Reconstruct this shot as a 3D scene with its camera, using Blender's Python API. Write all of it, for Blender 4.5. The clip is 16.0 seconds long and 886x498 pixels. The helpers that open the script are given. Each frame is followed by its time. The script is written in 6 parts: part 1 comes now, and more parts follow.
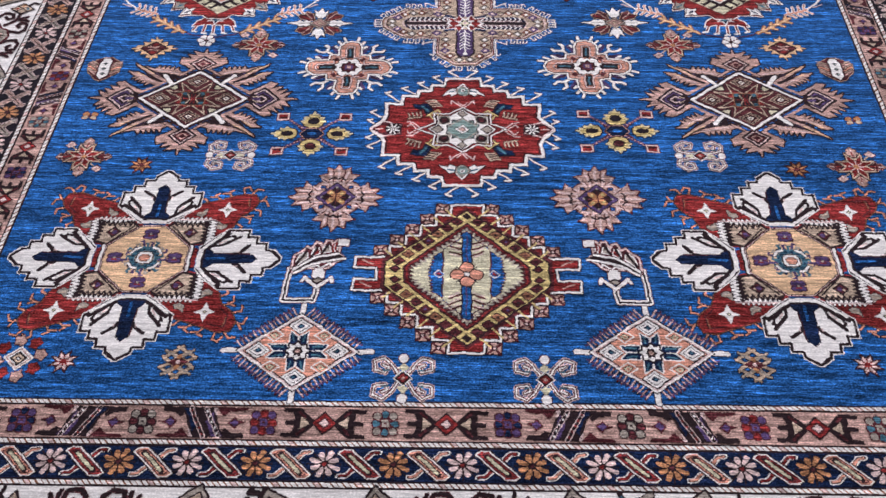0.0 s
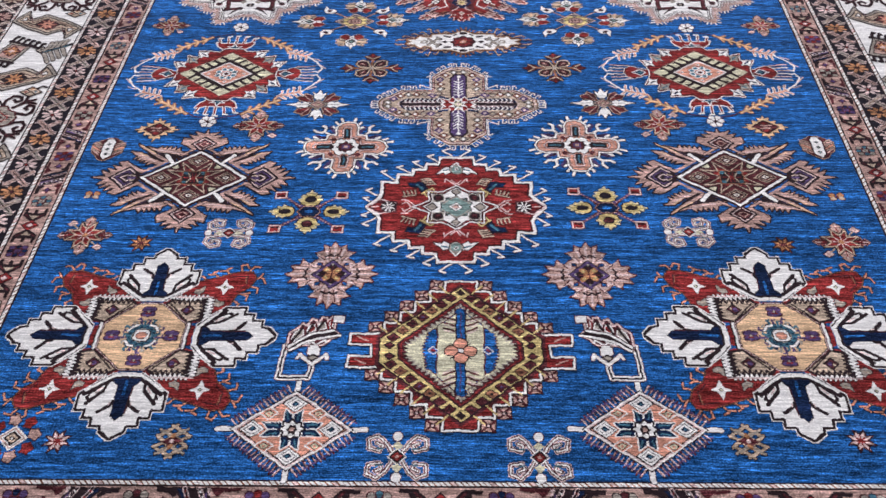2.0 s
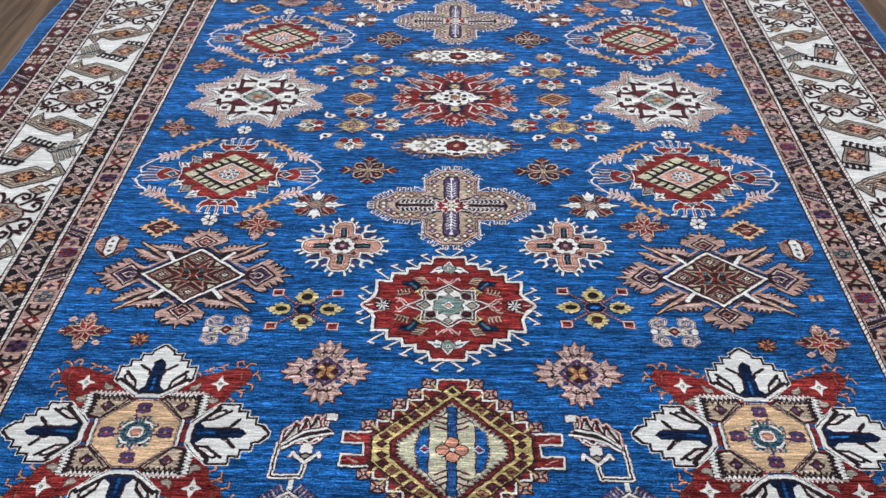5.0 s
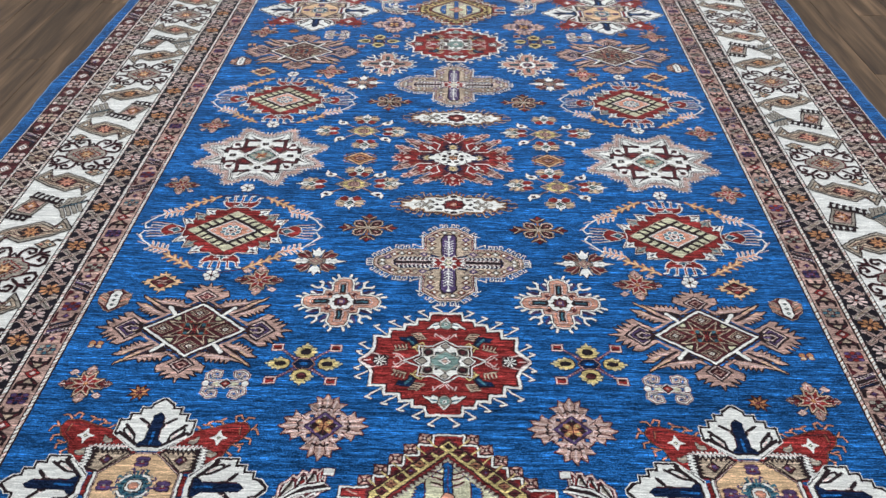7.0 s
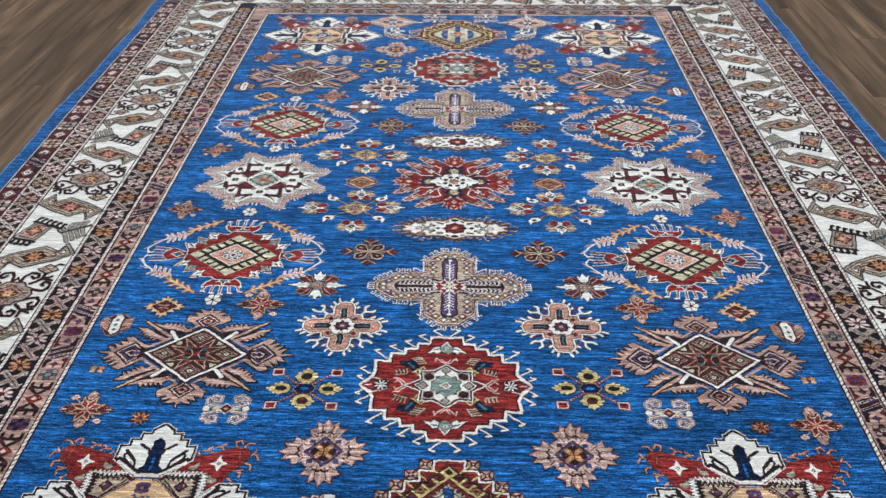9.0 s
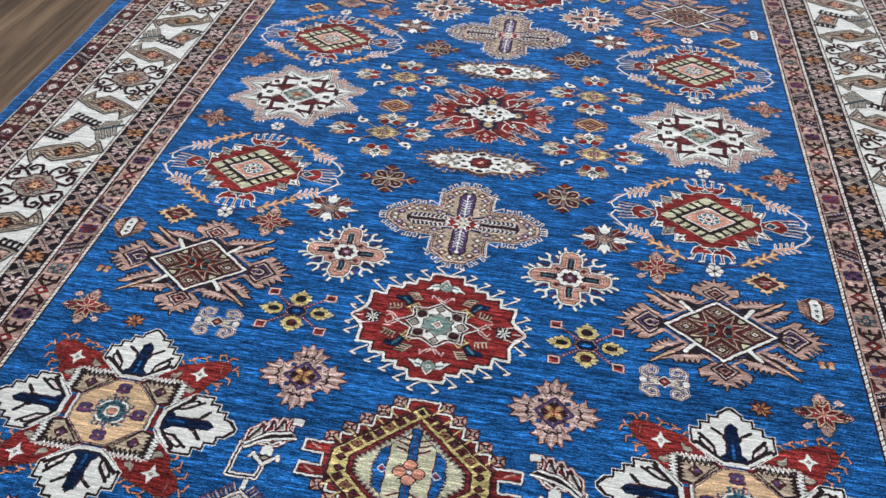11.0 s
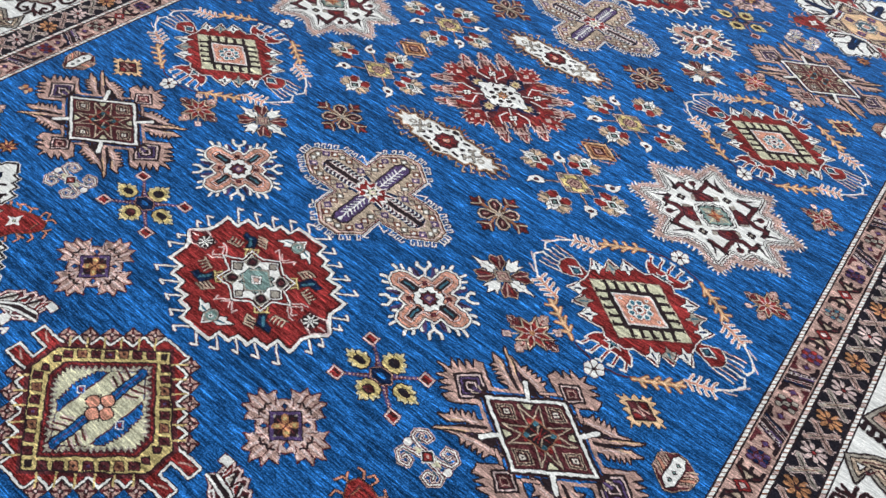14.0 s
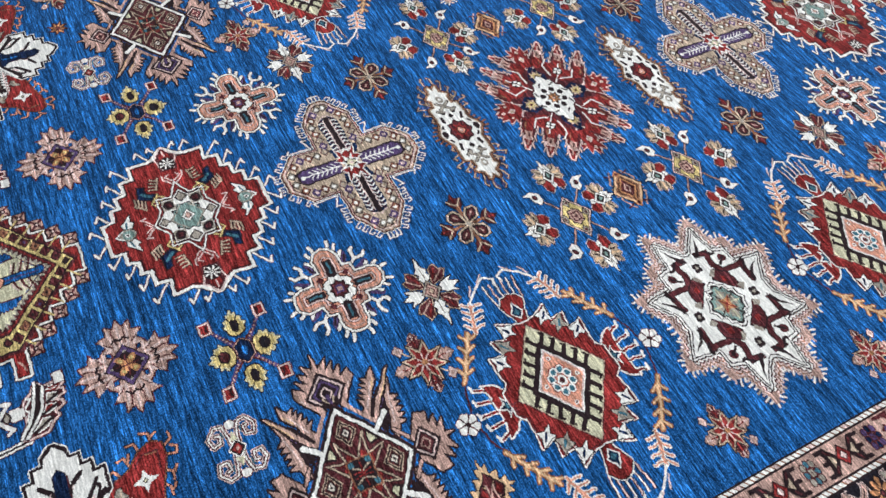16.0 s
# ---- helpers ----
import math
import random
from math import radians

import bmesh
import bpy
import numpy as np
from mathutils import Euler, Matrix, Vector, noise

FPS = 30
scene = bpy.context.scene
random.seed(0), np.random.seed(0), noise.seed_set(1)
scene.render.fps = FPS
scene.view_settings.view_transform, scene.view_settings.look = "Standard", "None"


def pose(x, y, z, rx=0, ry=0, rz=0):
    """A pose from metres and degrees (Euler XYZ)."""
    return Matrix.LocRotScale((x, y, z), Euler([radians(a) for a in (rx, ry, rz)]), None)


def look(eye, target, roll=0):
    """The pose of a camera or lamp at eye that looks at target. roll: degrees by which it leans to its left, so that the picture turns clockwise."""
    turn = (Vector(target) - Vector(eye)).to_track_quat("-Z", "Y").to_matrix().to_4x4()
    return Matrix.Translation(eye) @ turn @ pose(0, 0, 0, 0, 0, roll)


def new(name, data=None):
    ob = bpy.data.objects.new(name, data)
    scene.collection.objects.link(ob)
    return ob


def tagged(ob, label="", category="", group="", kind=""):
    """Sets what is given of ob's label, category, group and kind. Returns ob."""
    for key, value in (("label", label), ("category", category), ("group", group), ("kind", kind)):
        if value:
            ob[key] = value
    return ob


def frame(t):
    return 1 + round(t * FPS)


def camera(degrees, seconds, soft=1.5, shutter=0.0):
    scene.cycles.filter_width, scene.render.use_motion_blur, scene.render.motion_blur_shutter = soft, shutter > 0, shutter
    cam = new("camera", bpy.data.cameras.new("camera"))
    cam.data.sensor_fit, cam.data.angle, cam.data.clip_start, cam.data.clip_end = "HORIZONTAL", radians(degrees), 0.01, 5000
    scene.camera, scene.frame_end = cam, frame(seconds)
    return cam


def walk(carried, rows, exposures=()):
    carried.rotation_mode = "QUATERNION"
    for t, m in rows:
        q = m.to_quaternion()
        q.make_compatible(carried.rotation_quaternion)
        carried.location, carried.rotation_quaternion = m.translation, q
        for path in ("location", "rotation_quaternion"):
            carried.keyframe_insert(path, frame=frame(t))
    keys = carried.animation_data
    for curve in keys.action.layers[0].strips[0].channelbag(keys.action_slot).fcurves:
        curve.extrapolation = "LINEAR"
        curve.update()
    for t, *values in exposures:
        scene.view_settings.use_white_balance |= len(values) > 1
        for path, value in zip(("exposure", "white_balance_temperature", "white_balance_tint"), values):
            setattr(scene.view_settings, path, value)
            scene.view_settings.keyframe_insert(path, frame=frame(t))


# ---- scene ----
cam = camera(60.8, 16.0, soft=1.5)
PATH = [
    (0, (-0.005, -1.92, 1.162), (-0.059, -0.794, -0.49), -1.3),
    (0.5, (-0.004, -1.93, 1.169), (-0.062, -0.749, -0.444), -1.5),
    (1, (0.0, -1.929, 1.178), (-0.058, -0.714, -0.41), -1.5),
    (1.5, (0.001, -1.924, 1.187), (-0.053, -0.675, -0.374), -1.3),
    (2, (0.003, -1.918, 1.192), (-0.048, -0.651, -0.355), -1.2),
    (2.5, (0.008, -1.916, 1.195), (-0.045, -0.635, -0.34), -1.3),
    (3, (0.005, -1.915, 1.203), (-0.042, -0.606, -0.308), -1.0),
    (3.5, (0.004, -1.914, 1.212), (-0.04, -0.58, -0.278), -0.8),
    (4, (0.004, -1.916, 1.218), (-0.038, -0.552, -0.244), -0.8),
    (4.5, (0.005, -1.922, 1.232), (-0.035, -0.517, -0.192), -0.4),
    (6.8, (-0.002, -1.968, 1.266), (-0.03, -0.444, -0.025), 0.4),
    (7, (0.005, -1.961, 1.271), (-0.026, -0.424, -0.008), 0.5),
    (7.5, (0.001, -1.962, 1.277), (-0.028, -0.404, 0.023), 0.5),
    (8, (0.003, -1.961, 1.279), (-0.025, -0.394, 0.036), 0.5),
    (8.5, (0.0, -1.959, 1.281), (-0.025, -0.387, 0.045), 0.5),
    (8.7, (0.003, -1.962, 1.282), (-0.025, -0.386, 0.051), 0.3),
    (10.8, (0.157, -1.888, 1.26), (-0.074, -0.455, -0.116), 0.7),
    (11, (0.183, -1.876, 1.257), (-0.065, -0.456, -0.13), 0.5),
    (11.5, (0.221, -1.816, 1.236), (0.019, -0.415, -0.177), 2.0),
    (12, (0.26, -1.732, 1.228), (0.007, -0.38, -0.224), 5.6),
    (12.5, (0.328, -1.665, 1.216), (0.066, -0.361, -0.279), 6.6),
    (13, (0.485, -1.567, 1.21), (-0.015, -0.332, -0.281), 6.9),
    (13.5, (0.653, -1.495, 1.206), (0.018, -0.332, -0.293), 9.7),
    (14, (0.737, -1.398, 1.182), (0.058, -0.268, -0.322), 9.6),
    (14.5, (0.774, -1.271, 1.191), (0.023, -0.24, -0.35), 9.4),
    (15, (0.796, -1.175, 1.175), (0.016, -0.244, -0.414), 9.3),
    (15.5, (0.899, -1.01, 1.17), (-0.025, -0.259, -0.437), 8.0),
    (16, (0.976, -0.879, 1.158), (-0.018, -0.239, -0.456), 6.5),
]
walk(cam, [(t, look(eye, target, roll)) for t, eye, target, roll in PATH],
     [(0, -0.14, 6500, 23), (3.5, -0.13, 6350, 14.5), (8.5, -0.10, 6420, 7), (12.5, -0.16, 6420, 8.5), (14.5, -0.07, 6420, 8.5), (16, -0.08, 6420, 8.5)])

# ---------------------------------------------------------------- light
world = bpy.data.worlds.new("room_air")
world.use_nodes = True
world.node_tree.nodes["Background"].inputs[0].default_value = (0.9, 0.95, 1.0, 1)
world.node_tree.nodes["Background"].inputs[1].default_value = 0.25
scene.world = world


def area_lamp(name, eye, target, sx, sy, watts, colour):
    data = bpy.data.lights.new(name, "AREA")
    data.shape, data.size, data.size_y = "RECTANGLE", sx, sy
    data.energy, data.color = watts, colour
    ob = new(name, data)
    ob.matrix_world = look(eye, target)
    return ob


# added overhead light without a fitting, as the room's own source is unseen
area_lamp("overhead_fill", (0, 0.95, 2.75), (0, 0.95, 0), 4.2, 5.8, 169, (0.90, 0.94, 1.0))


# ---------------------------------------------------------------- materials
def node_mat(name, rough=0.8):
    m = bpy.data.materials.new(name)
    m.use_nodes = True
    b = m.node_tree.nodes["Principled BSDF"]
    b.inputs["Roughness"].default_value = rough
    return m, m.node_tree, b


def link(nt, a, b):
    nt.links.new(a, b)


def make_pile():
    """Knotted wool: streaks of uneven dye along the weft, tufts, and a fine pile relief."""
    g = bpy.data.node_groups.new("wool_pile", "ShaderNodeTree")
    g.interface.new_socket("Colour", in_out="INPUT", socket_type="NodeSocketColor")
    g.interface.new_socket("Streak", in_out="INPUT", socket_type="NodeSocketFloat")
    g.interface.new_socket("Colour", in_out="OUTPUT", socket_type="NodeSocketColor")
    g.interface.new_socket("Normal", in_out="OUTPUT", socket_type="NodeSocketVector")
    n = g.nodes
    gin, gout = n.new("NodeGroupInput"), n.new("NodeGroupOutput")
    geo = n.new("ShaderNodeNewGeometry")

    def noise_at(sx, sy, scale, detail, rough=0.6):
        mp = n.new("ShaderNodeMapping")
        mp.inputs["Scale"].default_value = (sx, sy, 1)
        g.links.new(geo.outputs["Position"], mp.inputs["Vector"])
        t = n.new("ShaderNodeTexNoise")
        t.inputs["Scale"].default_value, t.inputs["Detail"].default_value = scale, detail
        t.inputs["Roughness"].default_value = rough
        g.links.new(mp.outputs[0], t.inputs["Vector"])
        return t.outputs["Fac"]

    def ramp(src, lo, hi, a, b):
        r = n.new("ShaderNodeMapRange")
        r.inputs[1].default_value, r.inputs[2].default_value = lo, hi
        r.inputs[3].default_value, r.inputs[4].default_value = a, b
        g.links.new(src, r.inputs[0])
        return r.outputs[0]

    def op(kind, a, b):
        m = n.new("ShaderNodeMath")
        m.operation = kind
        for i, v in enumerate((a, b)):
            if isinstance(v, (int, float)):
                m.inputs[i].default_value = v
            else:
                g.links.new(v, m.inputs[i])
        return m.outputs[0]

    row = noise_at(16, 170, 1.0, 4, 0.75)         # single rows of knots along the weft
    thin = noise_at(24, 360, 1.0, 2, 0.65)       # the finest rows
    line = noise_at(2.8, 70, 1.0, 3, 0.65)       # darker rows a finger wide
    band = noise_at(0.7, 13, 1.0, 3)             # broad bands of another dye bath
    blot = noise_at(3, 5, 1.0, 2)
    tuft = noise_at(330, 400, 1.0, 1, 0.6)       # single tufts
    fleck = noise_at(75, 300, 1.0, 2, 0.6)       # short runs of paler knots
    f = ramp(fleck, 0.38, 0.64, -0.42, 0.72)
    a = ramp(row, 0.38, 0.61, -1.15, 0.95)
    h = ramp(thin, 0.40, 0.60, -0.80, 0.65)
    g2 = ramp(line, 0.36, 0.62, -0.62, 0.56)
    b = ramp(band, 0.36, 0.64, -0.30, 0.30)
    d = ramp(blot, 0.3, 0.7, -0.14, 0.14)
    e = ramp(tuft, 0.38, 0.64, -0.65, 1.05)
    total = op("MULTIPLY", op("ADD", op("ADD", op("ADD", a, b), op("ADD", d, e)), op("ADD", op("ADD", f, h), g2)), gin.outputs["Streak"])
    gain = op("POWER", 2.0, total)
    mix = n.new("ShaderNodeVectorMath")
    mix.operation = "SCALE"
    g.links.new(gin.outputs["Colour"], mix.inputs[0])
    g.links.new(gain, mix.inputs["Scale"])
    # pale highlights on the tuft tips, mixed into the colour over the dye
    highlight = n.new("ShaderNodeMix")
    highlight.data_type = "RGBA"
    tips = op("MULTIPLY", gin.outputs["Streak"], op("MULTIPLY", ramp(fleck, 0.42, 0.62, 0.10, 1.0), ramp(tuft, 0.50, 0.66, 0.0, 0.42)))
    g.links.new(tips, highlight.inputs[0])
    g.links.new(mix.outputs[0], highlight.inputs[6])
    pale = n.new("ShaderNodeVectorMath")
    pale.operation = "MULTIPLY_ADD"
    pale.inputs[1].default_value, pale.inputs[2].default_value = (1.7, 1.7, 1.7), (0.040, 0.056, 0.066)
    g.links.new(gin.outputs["Colour"], pale.inputs[0])
    g.links.new(pale.outputs[0], highlight.inputs[7])
    g.links.new(highlight.outputs[2], gout.inputs["Colour"])
    bump = n.new("ShaderNodeBump")
    bump.inputs["Strength"].default_value, bump.inputs["Distance"].default_value = 0.22, 0.002
    g.links.new(op("ADD", op("MULTIPLY", tuft, 0.6), row), bump.inputs["Height"])
    g.links.new(bump.outputs[0], gout.inputs["Normal"])
    return g


PILE = make_pile()


def wool(name, colour, streak=0.6):
    m, nt, b = node_mat(name, 0.95)
    gr = nt.nodes.new("ShaderNodeGroup")
    gr.node_tree = PILE
    gr.inputs["Colour"].default_value = (*colour, 1)
    gr.inputs["Streak"].default_value = streak
    link(nt, gr.outputs["Colour"], b.inputs["Base Color"])
    link(nt, gr.outputs["Normal"], b.inputs["Normal"])
    b.inputs["Specular IOR Level"].default_value = 0.06
    b.inputs["Sheen Weight"].default_value = 0.7
    b.inputs["Sheen Roughness"].default_value = 0.30
    return m


# dyed wools, each under the letter by which the charts call it
DYES = {
    "B": wool("blue_wool", (0.010, 0.071, 0.215), 1.0),
    "N": wool("navy_wool", (0.005, 0.012, 0.038), 0.8),
    "R": wool("crimson_wool", (0.158, 0.018, 0.017), 0.9),
    "W": wool("ivory_wool", (0.73, 0.72, 0.68), 0.22),
    "P": wool("dusty_pink_wool", (0.385, 0.248, 0.208), 0.6),
    "O": wool("salmon_wool", (0.52, 0.24, 0.165), 0.55),
    "Y": wool("gold_wool", (0.48, 0.38, 0.16), 0.6),
    "G": wool("pale_green_wool", (0.51, 0.49, 0.34), 0.45),
    "K": wool("dark_brown_wool", (0.022, 0.013, 0.015), 0.35),
    "V": wool("purple_wool", (0.072, 0.045, 0.115), 0.6),
    "T": wool("teal_wool", (0.04, 0.115, 0.155), 0.6),
    "A": wool("tan_wool", (0.39, 0.305, 0.225), 0.6),
    "S": wool("grey_wool", (0.28, 0.25, 0.21), 0.5),
    "M": wool("maroon_wool", (0.066, 0.016, 0.019), 0.8),
    "F": wool("amber_wool", (0.36, 0.17, 0.08), 0.7),
    "D": wool("honey_wool", (0.62, 0.42, 0.25), 0.4),
    "H": wool("rust_brown_wool", (0.21, 0.095, 0.055), 0.7),
    "C": wool("cream_wool", (0.60, 0.55, 0.48), 0.5),
    "E": wool("black_brown_wool", (0.013, 0.011, 0.016), 0.5),
    # paler blue that holds the edge highlight of the selvedge in its colour
    "U": wool("highlit_blue_wool", (0.06, 0.19, 0.40), 0.6),
    "L": wool("light_pink_wool", (0.56, 0.43, 0.40), 0.5),
    "Q": wool("grey_green_wool", (0.15, 0.225, 0.205), 0.6),
}
CODE = {k: i + 1 for i, k in enumerate(DYES)}


def make_plank_wood():
    m, nt, b = node_mat("dark_walnut_board", 0.54)
    n = nt.nodes
    tc, info = n.new("ShaderNodeTexCoord"), n.new("ShaderNodeObjectInfo")
    off = n.new("ShaderNodeVectorMath")
    off.operation = "SCALE"
    off.inputs[0].default_value = (7.0, 31.0, 13.0)
    link(nt, info.outputs["Random"], off.inputs["Scale"])
    add = n.new("ShaderNodeVectorMath")
    link(nt, tc.outputs["Object"], add.inputs[0])
    link(nt, off.outputs[0], add.inputs[1])
    mp = n.new("ShaderNodeMapping")
    mp.inputs["Scale"].default_value = (11, 0.9, 1)
    link(nt, add.outputs[0], mp.inputs["Vector"])
    big = n.new("ShaderNodeTexNoise")
    big.inputs["Scale"].default_value, big.inputs["Detail"].default_value = 1.3, 5
    big.inputs["Distortion"].default_value = 1.2
    link(nt, mp.outputs[0], big.inputs["Vector"])
    mp2 = n.new("ShaderNodeMapping")
    mp2.inputs["Scale"].default_value = (120, 4, 1)
    link(nt, add.outputs[0], mp2.inputs["Vector"])
    fine = n.new("ShaderNodeTexNoise")
    fine.inputs["Scale"].default_value, fine.inputs["Detail"].default_value = 1.0, 4
    link(nt, mp2.outputs[0], fine.inputs["Vector"])
    mixf = n.new("ShaderNodeMath")
    mixf.operation = "MULTIPLY_ADD"
    mixf.inputs[1].default_value = 0.35
    link(nt, fine.outputs["Fac"], mixf.inputs[0])
    link(nt, big.outputs["Fac"], mixf.inputs[2])
    cr = n.new("ShaderNodeValToRGB")
    e = cr.color_ramp.elements
    e[0].position, e[0].color = 0.42, (0.040, 0.023, 0.013, 1)
    e[1].position, e[1].color = 0.92, (0.27, 0.168, 0.096, 1)
    mid = e.new(0.66)
    mid.color = (0.118, 0.071, 0.040, 1)
    link(nt, mixf.outputs[0], cr.inputs[0])
    hsv = n.new("ShaderNodeHueSaturation")
    mr = n.new("ShaderNodeMapRange")
    mr.inputs[3].default_value, mr.inputs[4].default_value = 0.75, 1.3
    link(nt, info.outputs["Random"], mr.inputs[0])
    link(nt, mr.outputs[0], hsv.inputs["Value"])
    link(nt, cr.outputs[0], hsv.inputs["Color"])
    link(nt, hsv.outputs[0], b.inputs["Base Color"])
    bp = n.new("ShaderNodeBump")
    bp.inputs["Strength"].default_value, bp.inputs["Distance"].default_value = 0.25, 0.001
    link(nt, fine.outputs["Fac"], bp.inputs["Height"])
    link(nt, bp.outputs[0], b.inputs["Normal"])
    return m


def make_plaster(name, colour):
    m, nt, b = node_mat(name, 0.9)
    t = nt.nodes.new("ShaderNodeTexNoise")
    t.inputs["Scale"].default_value = 60
    bp = nt.nodes.new("ShaderNodeBump")
    bp.inputs["Strength"].default_value, bp.inputs["Distance"].default_value = 0.15, 0.002
    link(nt, t.outputs["Fac"], bp.inputs["Height"])
    link(nt, bp.outputs[0], b.inputs["Normal"])
    b.inputs["Base Color"].default_value = (*colour, 1)
    return m


WOOD = make_plank_wood()
PLASTER = make_plaster("white_plaster", (0.78, 0.77, 0.75))


# ---------------------------------------------------------------- helpers
def part(name, data, parent, label="", at=(0, 0, 0), turn=0.0):
    ob = new(name, data)
    ob.parent = parent
    ob.location = at
    ob.rotation_euler = (0, 0, radians(turn))
    return tagged(ob, label)


def box_mesh(name, lo, hi, mat, bevel=0.0):
    bm = bmesh.new()
    bmesh.ops.create_cube(bm, size=1)
    for v in bm.verts:
        v.co = [lo[i] + (v.co[i] + 0.5) * (hi[i] - lo[i]) for i in range(3)]
    if bevel:
        bmesh.ops.bevel(bm, geom=bm.edges[:], offset=bevel, segments=2, affect="EDGES")
    me = bpy.data.meshes.new(name)
    bm.to_mesh(me)
    bm.free()
    me.materials.append(mat)
    return me


# ---------------------------------------------------------------- room
FLOOR_Z = -0.012
floor = tagged(new("floor", box_mesh("floor", (-3.2, -3.6, FLOOR_Z - 0.06), (3.2, 5.6, FLOOR_Z - 0.004), WOOD)),
               "dark brown walnut plank floor under the rug", "floor", kind="structure")
for name, lo, hi in (("wall_west", (-3.3, -3.7, FLOOR_Z - 0.06), (-3.2, 5.7, 2.9)), ("wall_east", (3.2, -3.7, FLOOR_Z - 0.06), (3.3, 5.7, 2.9)),
                     ("wall_south", (-3.2, -3.7, FLOOR_Z - 0.06), (3.2, -3.6, 2.9)), ("wall_north", (-3.2, 5.6, FLOOR_Z - 0.06), (3.2, 5.7, 2.9))):
    tagged(new(name, box_mesh(name, lo, hi, PLASTER)), "plain white plaster wall closing the room", "wall", kind="structure")
tagged(new("ceiling", box_mesh("ceiling", (-3.3, -3.7, 2.9), (3.3, 5.7, 3.0), PLASTER)), "plain white plaster ceiling", "ceiling", kind="structure")

# ---------------------------------------------------------------- knot charts
CELL = 0.0015


class Chart:
    """A motif drawn knot by knot. Places are given from -1 to 1 across the motif, widths in millimetres."""

    def __init__(self, w, h, seed=1, pad=0.014, wobble=0.0007):
        self.a, self.b = w / 2, h / 2
        self.nx, self.ny = 2 * int((self.a + pad) / CELL) + 1, 2 * int((self.b + pad) / CELL) + 1
        x = (np.arange(self.nx) - self.nx // 2) * CELL
        y = (np.arange(self.ny) - self.ny // 2) * CELL
        self.x, self.y = np.meshgrid(x, y)
        k = seed * 1.7
        self.x = self.x + wobble * (np.sin(self.y * 150 + k) + 0.6 * np.sin(self.y * 410 + 2 * k))
        self.y = self.y + wobble * (np.sin(self.x * 130 + 3 * k) + 0.6 * np.sin(self.x * 370 + k))
        # every knot sits a little off its place, whole rows more so
        rng = np.random.default_rng(seed)
        self.x = self.x + rng.normal(0, 0.00035, (self.ny, 1)) + rng.normal(0, 0.00022, self.x.shape)
        self.y = self.y + rng.normal(0, 0.00022, self.y.shape)
        self.g = np.zeros((self.ny, self.nx), np.uint8)

    def sym(self, pts, s):
        out = [list(pts)]
        if "d" in s:
            out += [[(v, u) for u, v in p] for p in out]
        if "x" in s or "d" in s:
            out += [[(-u, v) for u, v in p] for p in out]
        if "y" in s or "d" in s:
            out += [[(u, -v) for u, v in p] for p in out]
        if "o" in s:
            out += [[(-u, -v) for u, v in p] for p in out]
        return out

    def put(self, dye, mask, over=True):
        if not over:
            mask = mask & (self.g == 0)
        self.g[mask] = CODE[dye] if dye else 0

    def poly(self, dye, pts, s=""):
        for p in self.sym(pts, s):
            inside = np.zeros(self.g.shape, bool)
            q = [(u * self.a, v * self.b) for u, v in p]
            for (x0, y0), (x1, y1) in zip(q, q[1:] + q[:1]):
                if abs(y1 - y0) < 1e-9:
                    continue
                cross = (self.y >= min(y0, y1)) & (self.y < max(y0, y1))
                inside ^= cross & (self.x < x0 + (self.y - y0) * (x1 - x0) / (y1 - y0))
            self.put(dye, inside)

    def line(self, dye, pts, mm=4.0, s="", over=True, close=False, square=False):
        if close:
            pts = list(pts) + [pts[0]]
        for p in self.sym(pts, s):
            q = [(u * self.a, v * self.b) for u, v in p]
            for (x0, y0), (x1, y1) in zip(q, q[1:]):
                dx, dy = x1 - x0, y1 - y0
                t = np.clip(((self.x - x0) * dx + (self.y - y0) * dy) / max(dx * dx + dy * dy, 1e-12), 0, 1)
                ex, ey = np.abs(self.x - x0 - t * dx), np.abs(self.y - y0 - t * dy)
                self.put(dye, (np.maximum(ex, ey) if square else np.hypot(ex, ey)) <= mm / 2000, over)

    def dot(self, dye, u, v, mm, s="", mm2=None):
        for ((cu, cv),) in self.sym([(u, v)], s):
            r1, r2 = mm / 2000, (mm2 or mm) / 2000
            self.put(dye, ((self.x - cu * self.a) / r1) ** 2 + ((self.y - cv * self.b) / r2) ** 2 <= 1)

    def dia(self, dye, u, v, mm, mm2=None, s=""):
        p = mm / 2000 / self.a, (mm2 or mm) / 2000 / self.b
        self.poly(dye, [(u - p[0], v), (u, v + p[1]), (u + p[0], v), (u, v - p[1])], s)

    def box(self, dye, u, v, mm, mm2=None, s=""):
        p = mm / 2000 / self.a, (mm2 or mm) / 2000 / self.b
        self.poly(dye, [(u - p[0], v - p[1]), (u - p[0], v + p[1]), (u + p[0], v + p[1]), (u + p[0], v - p[1])], s)

    def star(self, dye, u, v, mm, petals=8, dip=0.45, turn=0.0, mm2=None):
        pts = []
        for i in range(2 * petals):
            r = (mm / 2000) * (1 if i % 2 == 0 else dip)
            r2 = ((mm2 or mm) / 2000) * (1 if i % 2 == 0 else dip)
            k = math.pi * i / petals + radians(turn)
            pts.append((u + r * math.cos(k) / self.a, v + r2 * math.sin(k) / self.b))
        self.poly(dye, pts)

